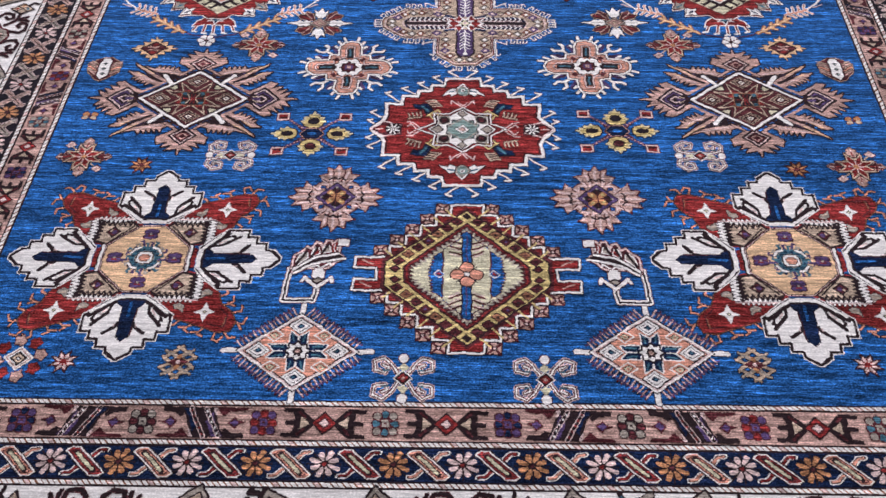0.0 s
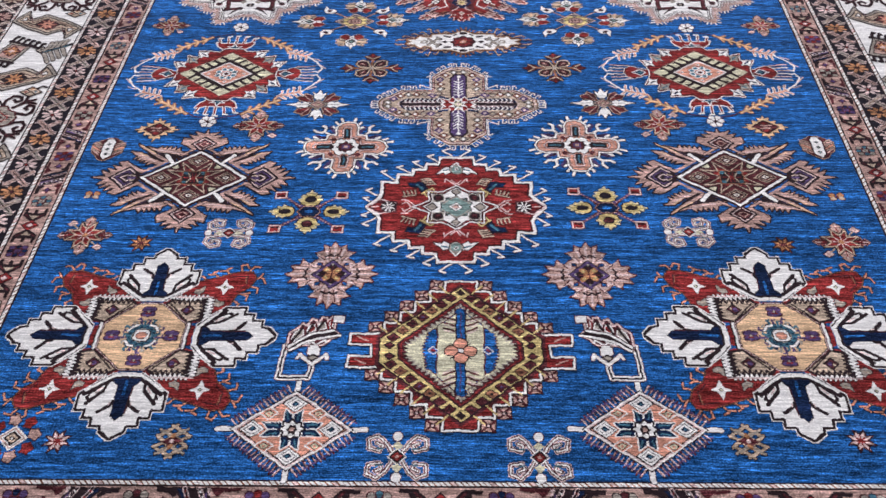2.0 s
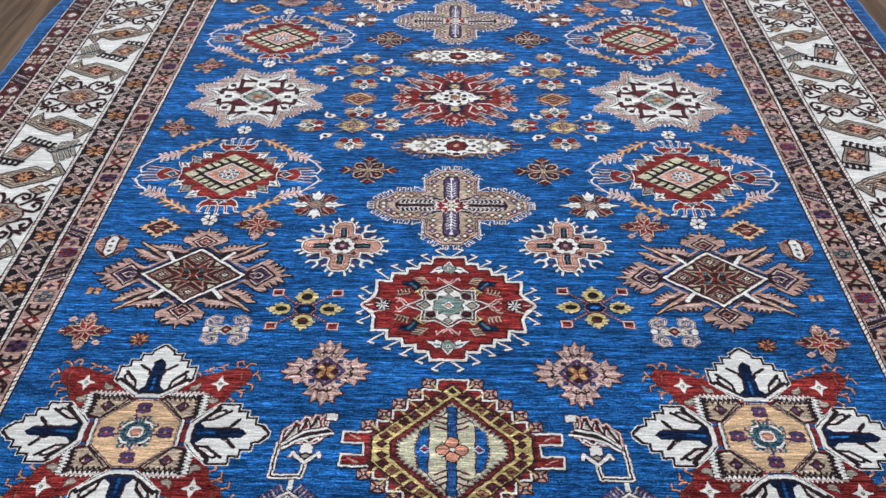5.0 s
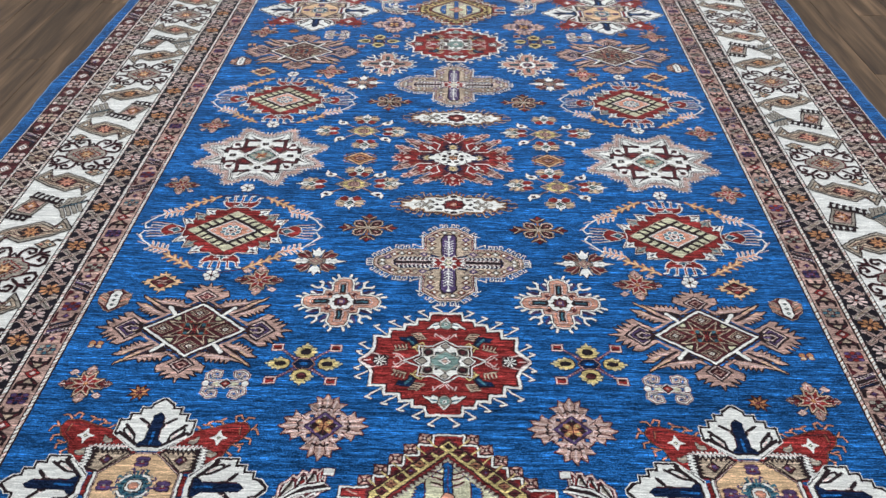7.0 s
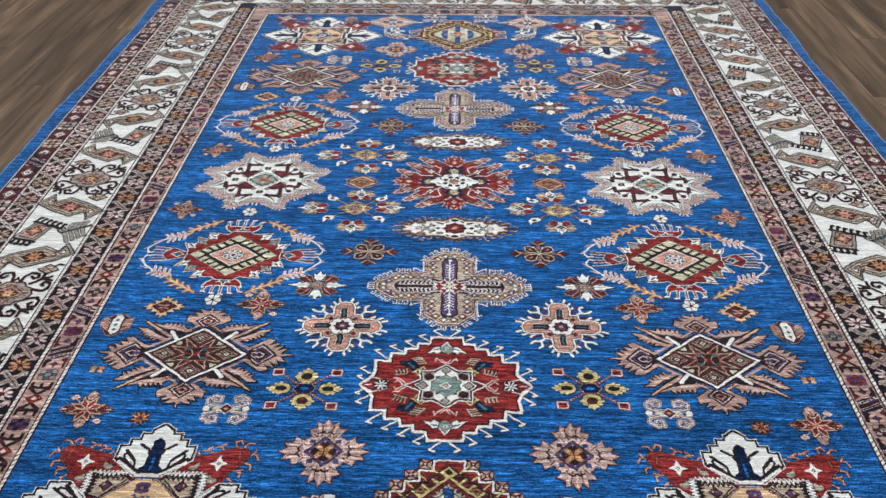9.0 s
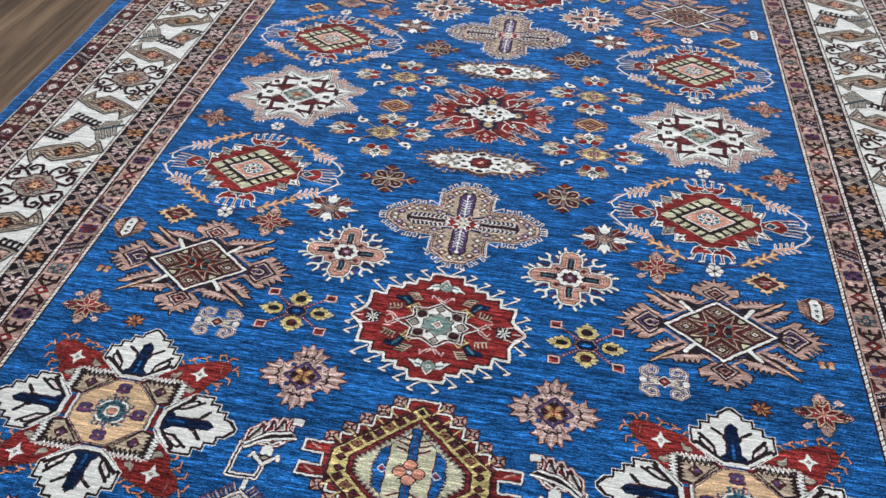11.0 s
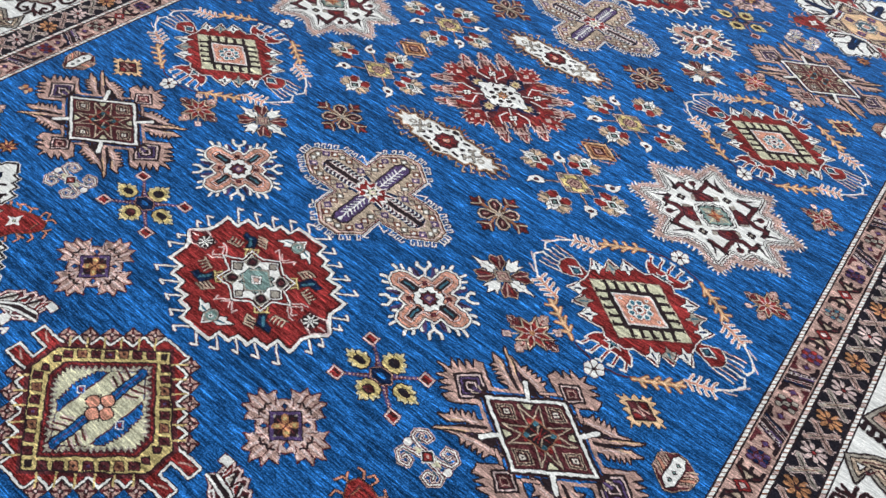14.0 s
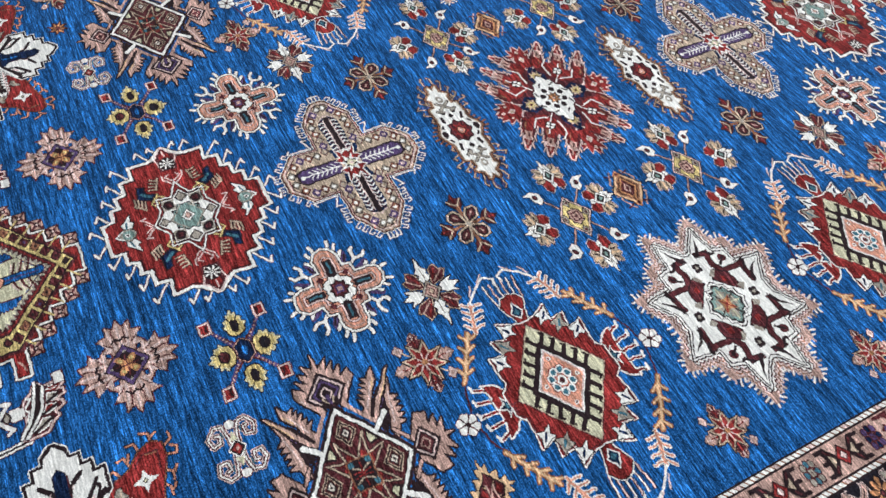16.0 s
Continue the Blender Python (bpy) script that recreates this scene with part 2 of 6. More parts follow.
    def rim(self, dye, cells=1):
        m = self.g > 0
        for i in range(cells):
            d = m.copy()
            d[1:] |= m[:-1]
            d[:-1] |= m[1:]
            d[:, 1:] |= m[:, :-1]
            d[:, :-1] |= m[:, 1:]
            if i % 2:
                d[1:, 1:] |= m[:-1, :-1]
                d[:-1, :-1] |= m[1:, 1:]
                d[1:, :-1] |= m[:-1, 1:]
                d[:-1, 1:] |= m[1:, :-1]
            m = d
        self.put(dye, m & (self.g == 0))

    def mesh(self, name, fx=False, fy=False):
        g = self.g[:, ::-1] if fx else self.g
        g = g[::-1] if fy else g
        used = sorted(set(np.unique(g)) - {0})
        slot = {c: i for i, c in enumerate(used)}
        x0, y0 = -(self.nx // 2 + 0.5) * CELL, -(self.ny // 2 + 0.5) * CELL
        quads, live = [], {}
        for j in range(self.ny + 1):
            now = {}
            if j < self.ny:
                row = g[j]
                cut = np.flatnonzero(np.diff(row)) + 1
                for s, e in zip(np.r_[0, cut], np.r_[cut, self.nx]):
                    if row[s]:
                        k = (int(s), int(e), int(row[s]))
                        now[k] = live.get(k, j)
            for k, j0 in live.items():
                if k not in now:
                    quads.append((k[0], k[1], j0, j, k[2]))
            live = now
        vs = [(x0 + i * CELL, y0 + j * CELL, 0) for a, b, c, d, _ in quads for i, j in ((a, c), (b, c), (b, d), (a, d))]
        me = bpy.data.meshes.new(name)
        me.from_pydata(vs, [], [(4 * i, 4 * i + 1, 4 * i + 2, 4 * i + 3) for i in range(len(quads))])
        names = list(DYES)
        for c in used:
            me.materials.append(DYES[names[c - 1]])
        me.polygons.foreach_set("material_index", [slot[q[4]] for q in quads])
        return me


def teeth(p, q, n, depth):
    """A saw edge from p to q: n teeth, each as deep as depth to the left of the way."""
    out = []
    dx, dy = q[0] - p[0], q[1] - p[1]
    size = math.hypot(dx, dy)
    nx, ny = -dy / size * depth, dx / size * depth
    for i in range(n):
        out.append((p[0] + dx * i / n, p[1] + dy * i / n))
        out.append((p[0] + dx * (i + 0.5) / n + nx, p[1] + dy * (i + 0.5) / n + ny))
    return out + [q]


def stair(p, q, n):
    """Steps from p to q, first up or down, then across."""
    out = [p]
    for i in range(n):
        a = p[0] + (q[0] - p[0]) * i / n
        b = p[1] + (q[1] - p[1]) * (i + 1) / n
        out += [(a, b), (p[0] + (q[0] - p[0]) * (i + 1) / n, b)]
    return out


def along(p, q, n):
    return [(p[0] + (q[0] - p[0]) * (i + 0.5) / n, p[1] + (q[1] - p[1]) * (i + 0.5) / n) for i in range(n)]


# ---------------------------------------------------------------- field motifs
def chart_flower():
    c = Chart(0.50, 0.412, 1, wobble=0.0004)
    # forked tendrils round the ends of the red arms
    for pts in ([(.48, .66), (.42, .72), (.45, .745)], [(.44, .70), (.385, .70)], [(.56, .69), (.52, .76), (.56, .785)], [(.53, .745), (.475, .745)],
                [(.65, .73), (.635, .81), (.675, .83), (.70, .785)], [(.70, .73), (.745, .80), (.79, .79)], [(.75, .66), (.83, .66), (.85, .60)],
                [(.79, .655), (.82, .71)], [(.73, .56), (.80, .54), (.80, .485)], [(.66, .48), (.735, .445), (.73, .395)], [(.69, .465), (.745, .485)],
                [(.62, .40), (.68, .36), (.665, .32)], [(.38, .63), (.34, .68), (.30, .67)]):
        c.line("K", pts, 5.4, "xy")
        c.line("O", pts, 3.2, "xy")
    arm = [(.28, .12), (.42, .15), (.56, .29), (.61, .36), (.645, .47), (.735, .56), (.77, .65), (.735, .725), (.65, .735), (.54, .69), (.43, .645), (.30, .60), (.16, .47), (.08, .36), (0, .30), (0, .12)]
    c.line("K", arm[1:12], 7.0, "xy")
    c.line("H", arm[1:12], 4.4, "xy")
    c.line("M", arm[1:12], 2.6, "xy")
    c.poly("R", arm, "xy")
    c.line("M", [(.64, .50), (.71, .58), (.70, .69), (.58, .67)], 2.6, "xy")
    c.line("H", [(.70, .60), (.69, .68)], 2.2, "xy")
    # stars in the arms
    for dx, dy in ((.078, .035), (.034, .098)):
        c.poly("W", [(.54 - dx, .55), (.54, .55 + dy), (.54 + dx, .55), (.54, .55 - dy)], "xy")
    c.dot("W", .54, .55, 18, "xy")
    c.dia("K", .54, .55, 10, 8, "xy")
    c.dot("G", .54, .55, 4, "xy")
    # saw-edged corner blocks: tan ground, dark teeth, a crimson blossom
    block = [(.10, .35), (.165, .415), (.435, .415), (.435, .165), (.31, .14)]
    c.poly("K", block, "xy")
    c.poly("A", [(.125, .345), (.18, .39), (.40, .39), (.40, .185), (.315, .16)], "xy")
    for p, q in (((.16, .40), (.44, .40)), ((.43, .42), (.43, .155))):
        c.line("K", teeth(p, q, 8, .050), 6.0, "xy")
        c.line("W", teeth(p, q, 8, .050), 3.2, "xy")
        c.line("K", teeth(p, q, 7, -.045), 3.6, "xy")
    c.line("L", [(.12, .432), (.47, .432)], 2.6, "xy")
    c.dia("K", .295, .285, 30, 27, "xy")
    c.dia("M", .295, .285, 23, 19, "xy")
    c.dot("V", .285, .285, 9, "xy")
    c.dot("A", .315, .295, 5, "xy")
    c.line("K", [(.15, .35), (.31, .165)], 3.0, "xy")
    # grey leaves between the blocks and the stars
    for u, v, tilt in ((.345, .505, .02), (.525, .36, -.02)):
        leaf = [(u - .042, v - .02), (u - .03, v + .035 - tilt), (u + .005, v + .02), (u + .04, v + .035 + tilt), (u + .035, v - .015), (u, v - .04)]
        c.line("K", leaf, 2.6, "xy", close=True)
        c.poly("S", leaf, "xy")
        c.line("A", [(u - .02, v), (u + .02, v + .015)], 2.6, "xy")
    # ivory petals cut in steps, with a dark line and a fine light rim
    petal = [(.415, 0), (.415, .095), (.475, .165), (.605, .30), (.735, .30), (.735, .225), (.81, .225), (.81, .155), (.885, .155), (.885, .085), (.935, .075), (1.0, 0)]
    whole = petal + [(u, -v) for u, v in petal[::-1]]
    for f in (0, 1):
        for sgn in (1, -1):
            q = [(u * sgn, v) if f == 0 else (v, u * sgn) for u, v in whole]
            c.line("W", q, 12.8, close=True, square=True)
            c.line("K", q, 9.4, close=True, square=True)
            c.poly("W", q)
            t = (lambda u, v: (u * sgn, v)) if not f else (lambda u, v: (v, u * sgn))
            # dark seam and ivory bar along the foot
            c.line("K", [t(.60, -.275), t(.485, -.145), t(.44, -.085), t(.44, .085), t(.485, .145), t(.60, .275)], 7.0)
            c.line("W", [t(.56, -.275), t(.455, -.155), t(.405, -.09), t(.405, .09), t(.455, .155), t(.56, .275)], 5.0)
            # the stem, blue on a dark edge
            stem = [t(.445, -.10), t(.48, -.09), t(.515, -.052), t(.80, -.042), t(.84, 0), t(.80, .042), t(.515, .052), t(.48, .09), t(.445, .10)]
            c.line("K", stem, 2.6, close=True)
            c.poly("N", stem)
            c.line("M", [t(.52, .058), t(.78, .052)], 2.4)
            c.line("B", [t(.47, 0), t(.60, .004)], 5.0)
            for m in (1, -1):
                # a bent bar off the stem, and a claw that curls from the foot
                c.line("K", [t(.665, m * .055), t(.70, m * .065), t(.765, m * .145)], 5.6, square=True)
                c.line("L", [t(.675, m * .075), t(.70, m * .080)], 2.2)
                c.line("K", [t(.485, m * .135), t(.565, m * .145), t(.64, m * .205), t(.69, m * .245)], 5.2, square=True)
                c.line("K", [t(.52, m * .175), t(.585, m * .235), t(.635, m * .250), t(.66, m * .22)], 4.6, square=True)
                c.line("L", [t(.535, m * .163), t(.585, m * .195)], 3.4)
    # ivory bars between the side petals and the centre
    for s in (1, -1):
        c.poly("R", [(.30 * s, .13), (.385 * s, .10), (.385 * s, -.10), (.30 * s, -.13)])
        c.line("K", [(.335 * s, .135), (.335 * s, -.135)], 9.5)
        c.line("W", [(.332 * s, .13), (.332 * s, -.13)], 5.8)
    # honey-coloured eight-sided centre
    octo = [(.305, .125), (.09, .345), (-.09, .345), (-.305, .125), (-.305, -.125), (-.09, -.345), (.09, -.345), (.305, -.125)]
    c.line("M", octo, 9, close=True)
    c.line("L", octo, 5.6, close=True)
    c.line("K", octo, 3.4, close=True)
    c.poly("D", octo)
    buds = ((.028, .026), (-.028, .026), (.028, -.026), (-.028, -.026), (0, .03), (0, -.03))
    for u, v in ((.225, 0), (-.225, 0), (0, .262), (0, -.262)):
        for du, dv in buds:
            c.dot("M", u + du, v + dv, 16, "", 13)
        for du, dv in buds:
            c.dot("V", u + du, v + dv, 12, "", 9.5)
        c.dot("S", u, v, 5)
        c.line("R", [(u - .02, v - .02), (u + .02, v - .02)], 2.4)
    # ragged teal rosette: short rays all round, two rings and an ivory-edged salmon heart
    for i in range(26):
        k = 2 * math.pi * (i + .5) / 26
        r = (.132, .162, .146)[i % 3]
        p = (r * math.cos(k), r * 1.16 * math.sin(k))
        dye = "TVSNTV"[i % 6]
        c.line(dye, [(.08 * math.cos(k), .095 * math.sin(k)), p], 4.8)
        c.line(dye, [p, (p[0] - .022 * math.sin(k), p[1] + .026 * math.cos(k))], 3.2)
    c.star("T", 0, 0, 62, 14, .82, 0, 54)
    c.star("N", 0, 0, 52, 12, .78, 15, 45)
    c.dot("T", 0, 0, 43, "", 36)
    c.dot("S", 0, 0, 37, "", 31)
    c.line("K", [(.048, .112), (.085, .098), (.112, .055)], 7.0, "xy")
    c.line("W", [(.048, .112), (.085, .098), (.112, .055)], 4.6, "xy")
    for dye, w, h in (("K", 33, 28), ("W", 29, 24), ("K", 21, 16.5), ("O", 19, 14.5)):
        c.box(dye, 0, 0, w, h - 7)
        c.box(dye, 0, 0, w - 7, h)
    return c


def chart_lattice_lozenge():
    c = Chart(0.412, 0.327, 2)
    n = 5
    st = stair((.15, .97), (.83, .22), n)
    body = [(0, .97)] + st + [(1.0, .22), (1.0, .075), (.80, .075), (.80, 0)]
    half = body + [(u, -v) for u, v in body[::-1]]
    # small chequered squares outside the steps
    for i in range(n):
        u, v = .15 + (.68 / n) * (i + .5) + .015, .97 - (.75 / n) * (i + .5) + .02
        c.box("K", u, v, 27, 24, "xy")
        c.box("P", u, v, 23, 20, "xy")
        c.line("M", [(u - .05, v - .055), (u + .05, v + .055)], 4.5, "xy")
        c.line("M", [(u - .05, v + .055), (u + .05, v - .055)], 4.5, "xy")
        c.dia("K", u, v, 12, 10, "xy")
        c.dot("L", u, v, 4.5, "xy")
    c.poly("R", half, "x")
    c.line("K", half, 7.5, "x")
    c.line("W", half, 4.0, "x")
    for v in (.15, -.15):
        c.line("P", [(.84, v - .02), (.94, v + .03)], 3.0, "x")
    # maroon ground towards a gold lattice of dark diamonds
    hexa = lambda t, w, s: [(0, t), (w, s), (w, -s), (0, -t), (-w, -s), (-w, s)]
    c.poly("M", hexa(.93, .76, .20), "")
    for (u, v) in along((.10, .90), (.74, .20), 6):
        c.line("Y", [(u - .045, v - .05), (u + .045, v + .055)], 3.4, "xy")
    c.poly("K", hexa(.895, .735, .165))
    c.poly("Y", hexa(.875, .72, .155))
    for i, (u, v) in enumerate(along((.05, .77), (.655, .13), 7)):
        c.dia("K", u, v, 28, 22, "xy")
        c.dia("MMHMMHM"[i], u, v, 23, 17, "xy")
        c.dia("KMKVKMK"[i], u, v, 8, 6, "xy")
    c.dia("K", .635, .07, 24, 18, "xy")
    c.dia("M", .635, .07, 15, 11, "xy")
    c.dia("K", 0, .80, 19, 17, "y")
    c.poly("K", hexa(.715, .565, .105))
    c.poly("M", hexa(.70, .555, .10))
    c.line("R", hexa(.67, .53, .10), 2.4, close=True)
    # pale green saw-edged rim round a blue heart with striped green bars
    rim = teeth((0, .65), (.505, .10), 13, -.045) + teeth((.505, .10), (.505, -.10), 4, -.04) + teeth((.505, -.10), (0, -.65), 13, -.045)
    c.line("K", rim, 2.6, "x")
    c.poly("G", rim, "x")
    c.line("S", [(u * .98, v * .98) for u, v in rim[:27]], 2.4, "xy")
    heart = [(0, .575)] + [(.05, .55), (.05, .50), (.20, .34), (.20, .30), (.25, .275)] + teeth((.275, .24), (.315, 0), 6, .03)
    c.line("M", heart, 3.4, "xy")
    c.poly("B", heart + [(0, 0)], "xy")
    c.poly("G", [(.045, .50), (.205, .33), (.205, 0), (.045, 0)], "xy")
    c.line("M", [(.213, .31), (.213, 0)], 2.8, "xy")
    for k in range(3):
        c.line("M", [(.055, .41 - .075 * k), (.155, .46 - .075 * k)], 4.0, "xy")
        c.line("L", [(.06, .385 - .075 * k), (.15, .43 - .075 * k)], 2.2, "xy")
    c.line("K", [(.042, .55), (.042, .10)], 2.6, "xy")
    c.line("V", [(0, .52), (0, .15)], 2.4, "y")
    c.dia("W", .245, 0, 22, 19, "x")
    c.dia("B", .245, 0, 17, 14, "x")
    c.dia("R", .245, 0, 11, 9, "x")
    for u, v in ((.085, 0), (-.085, 0), (0, .095), (0, -.095)):
        c.dot("K", u, v, 28, "", 24)
    for u, v in ((.085, 0), (-.085, 0), (0, .095), (0, -.095)):
        c.dot("O", u, v, 23.5, "", 19.5)
    c.line("K", [(.03, .035), (.09, .10)], 2.4, "xy")
    c.box("K", 0, 0, 12, 9)
    c.box("W", 0, 0, 9, 6)
    return c


def chart_hooked_medallion():
    c = Chart(0.42, 0.336, 3)
    edge = [(0, .89), (.17, .895), (.185, .765), (.31, .765), (.325, .665), (.45, .67), (.465, .565), (.61, .57), (.62, .42), (.775, .43), (.765, .22), (.80, .13), (.90, 0)]
    stalks = (((.03, .91), (.15, 1.03), (.10, 1.06)), ((.18, .80), (.31, .915), (.25, .95)), ((.32, .68), (.465, .81), (.41, .83)), ((.46, .58), (.63, .715), (.57, .735)),
              ((.62, .45), (.80, .62), (.745, .645)), ((.78, .17), (.93, .29), (.88, .32)), ((.82, .04), (.955, .145), (.91, .165)))
    for w, dye in ((6.0, "M"), (3.6, "W")):
        for pts in stalks:
            c.line(dye, pts[:2], w, "xy")
            c.line(dye, pts[1:], w + 1.0, "xy")
    full = edge + [(u, -v) for u, v in edge[-2::-1]]
    c.line("K", full, 11.0, "x", square=True)
    c.line("W", full, 8.0, "x", square=True)
    c.poly("R", full, "x")
    c.line("W", full, 5.0, "x", square=True)
    c.line("K", [(u * .965, v * .955) for u, v in full[:-1]], 2.8, "x", square=True)
    # side buds with a white rosette
    c.poly("M", [(.60, .10), (.78, .115), (.90, 0), (.78, -.115), (.60, -.10)], "x")
    c.line("L", [(.62, .06), (.78, .125), (.915, 0), (.78, -.125), (.62, -.06)], 3, "x")
    c.poly("R", [(.74, .05), (.80, .06), (.87, 0), (.80, -.06), (.74, -.05)], "x")
    c.line("L", [(.79, 0), (.86, 0)], 2.6, "x")
    for s in (1, -1):
        c.dot("K", .69 * s, 0, 34, "", 31)
        for i in range(8):
            k = math.pi * (i + .5) / 4
            c.line("W", [(.69 * s + .030 * math.cos(k), .037 * math.sin(k)), (.69 * s + .064 * math.cos(k), .080 * math.sin(k))], 3.2)
        c.dot("W", .69 * s, 0, 7)
        c.dot("K", .69 * s, 0, 3)
    # gold combs round a blue drop, towards the corners
    c.poly("K", [(.52, .43), (.49, .34), (.40, .33), (.36, .23), (.29, .31), (.35, .46), (.43, .44)], "xy")
    c.poly("N", [(.505, .415), (.48, .355), (.395, .345), (.355, .26), (.31, .315), (.36, .44), (.43, .425)], "xy")
    c.line("T", [(.35, .31), (.41, .39)], 6, "xy")
    combs = [("Y", [(.245 + .028 * k, .315 - .028 * k), (.205 + .028 * k, .255 - .028 * k)]) for k in range(4)]
    combs += [("Y", [(.255, .325), (.355, .225)]), ("Y", [(.335, .245), (.30, .175)])]
    combs += [("A", [(.415 + .035 * k, .225 - .012 * k), (.425 + .04 * k, .30 - .014 * k)]) for k in range(4)] + [("A", [(.41, .215), (.545, .17)])]
    combs += [("A", [(.225 + .02 * k, .40 + .033 * k), (.31 + .02 * k, .385 + .033 * k)]) for k in range(4)] + [("A", [(.215, .395), (.28, .505)])]
    for w in (5.4, 3.0):
        for dye, pts in combs:
            c.line("K" if w > 4 else dye, pts, w, "xy")
    # grey-green birds at head and foot
    for s in (1, -1):
        for m in (1, -1):
            wing = [(.04 * m, .70 * s), (.12 * m, .71 * s), (.22 * m, .585 * s), (.14 * m, .615 * s), (.12 * m, .575 * s), (.06 * m, .62 * s)]
            c.line("K", wing, 4.4, close=True)
            c.poly("W", wing)
            c.line("T", [(.08 * m, .67 * s), (.14 * m, .65 * s)], 3.6)
        c.dot("K", 0, .675 * s, 32, "", 34)
        c.dot("S", 0, .675 * s, 28, "", 30)
        c.dot("Q", 0, .665 * s, 22, "", 22)
        c.line("W", [(-.05, .72 * s), (0, .80 * s), (.05, .72 * s)], 2.8)
        c.dot("W", 0, .68 * s, 9)
        c.dot("K", 0, .68 * s, 5)
        # forked tips of the thin outer star
        c.line("L", [(0, .37 * s), (.075, .45 * s), (.11, .50 * s), (.12, .44 * s)], 2.8, "x")
        c.line("L", [(0, .40 * s), (.05, .47 * s)], 2.4, "x")
        c.line("L", [(.45 * s, 0), (.52 * s, .085), (.55 * s, .04)], 2.8, "y")
        c.line("L", [(.40 * s, 0), (.50 * s, .11), (.56 * s, .12)], 2.8, "y")
    outer = [(0, .375), (.135, .262), (.285, .268), (.278, .10), (.44, 0)]
    c.line("K", outer, 5.6, "xy")
    c.line("W", outer, 3.0, "xy")
    # eight-pointed star, ivory with dark squares in it
    star = [(0, .335), (.115, .225), (.255, .225), (.25, .09), (.335, 0)]
    c.line("K", star, 5.0, "xy")
    c.poly("W", star + [(0, 0)], "xy")
    c.box("S", .185, .155, 25, 23, "xy")
    c.dot("K", .185, .155, 22, "xy", 20)
    c.box("M", .185, .155, 10, 9, "xy")
    c.dia("K", 0, .262, 24, 22, "y")
    c.dia("S", 0, .262, 17, 15, "y")
    c.dia("K", .245, 0, 29, 27, "x")
    c.dia("S", .245, 0, 22, 19, "x")
    inner = [(0, .225), (.055, .165), (.12, .175), (.125, .105), (.185, .075), (.165, 0)]
    inner = [(u * .84, v * .84) for u, v in inner]
    c.line("K", inner, 4.4, "xy")
    c.poly("Q", inner + [(0, 0)], "xy")
    c.line("S", [(0, .18), (.07, .12), (.14, .05)], 3.0, "xy")
    c.line("K", [(.07, .12), (.11, .15)], 2.4, "xy")
    c.dia("K", 0, 0, 33, 28)
    c.dia("W", 0, 0, 29, 24)
    c.dia("K", 0, 0, 19, 15)
    c.dia("P", 0, 0, 16, 12)
    return c


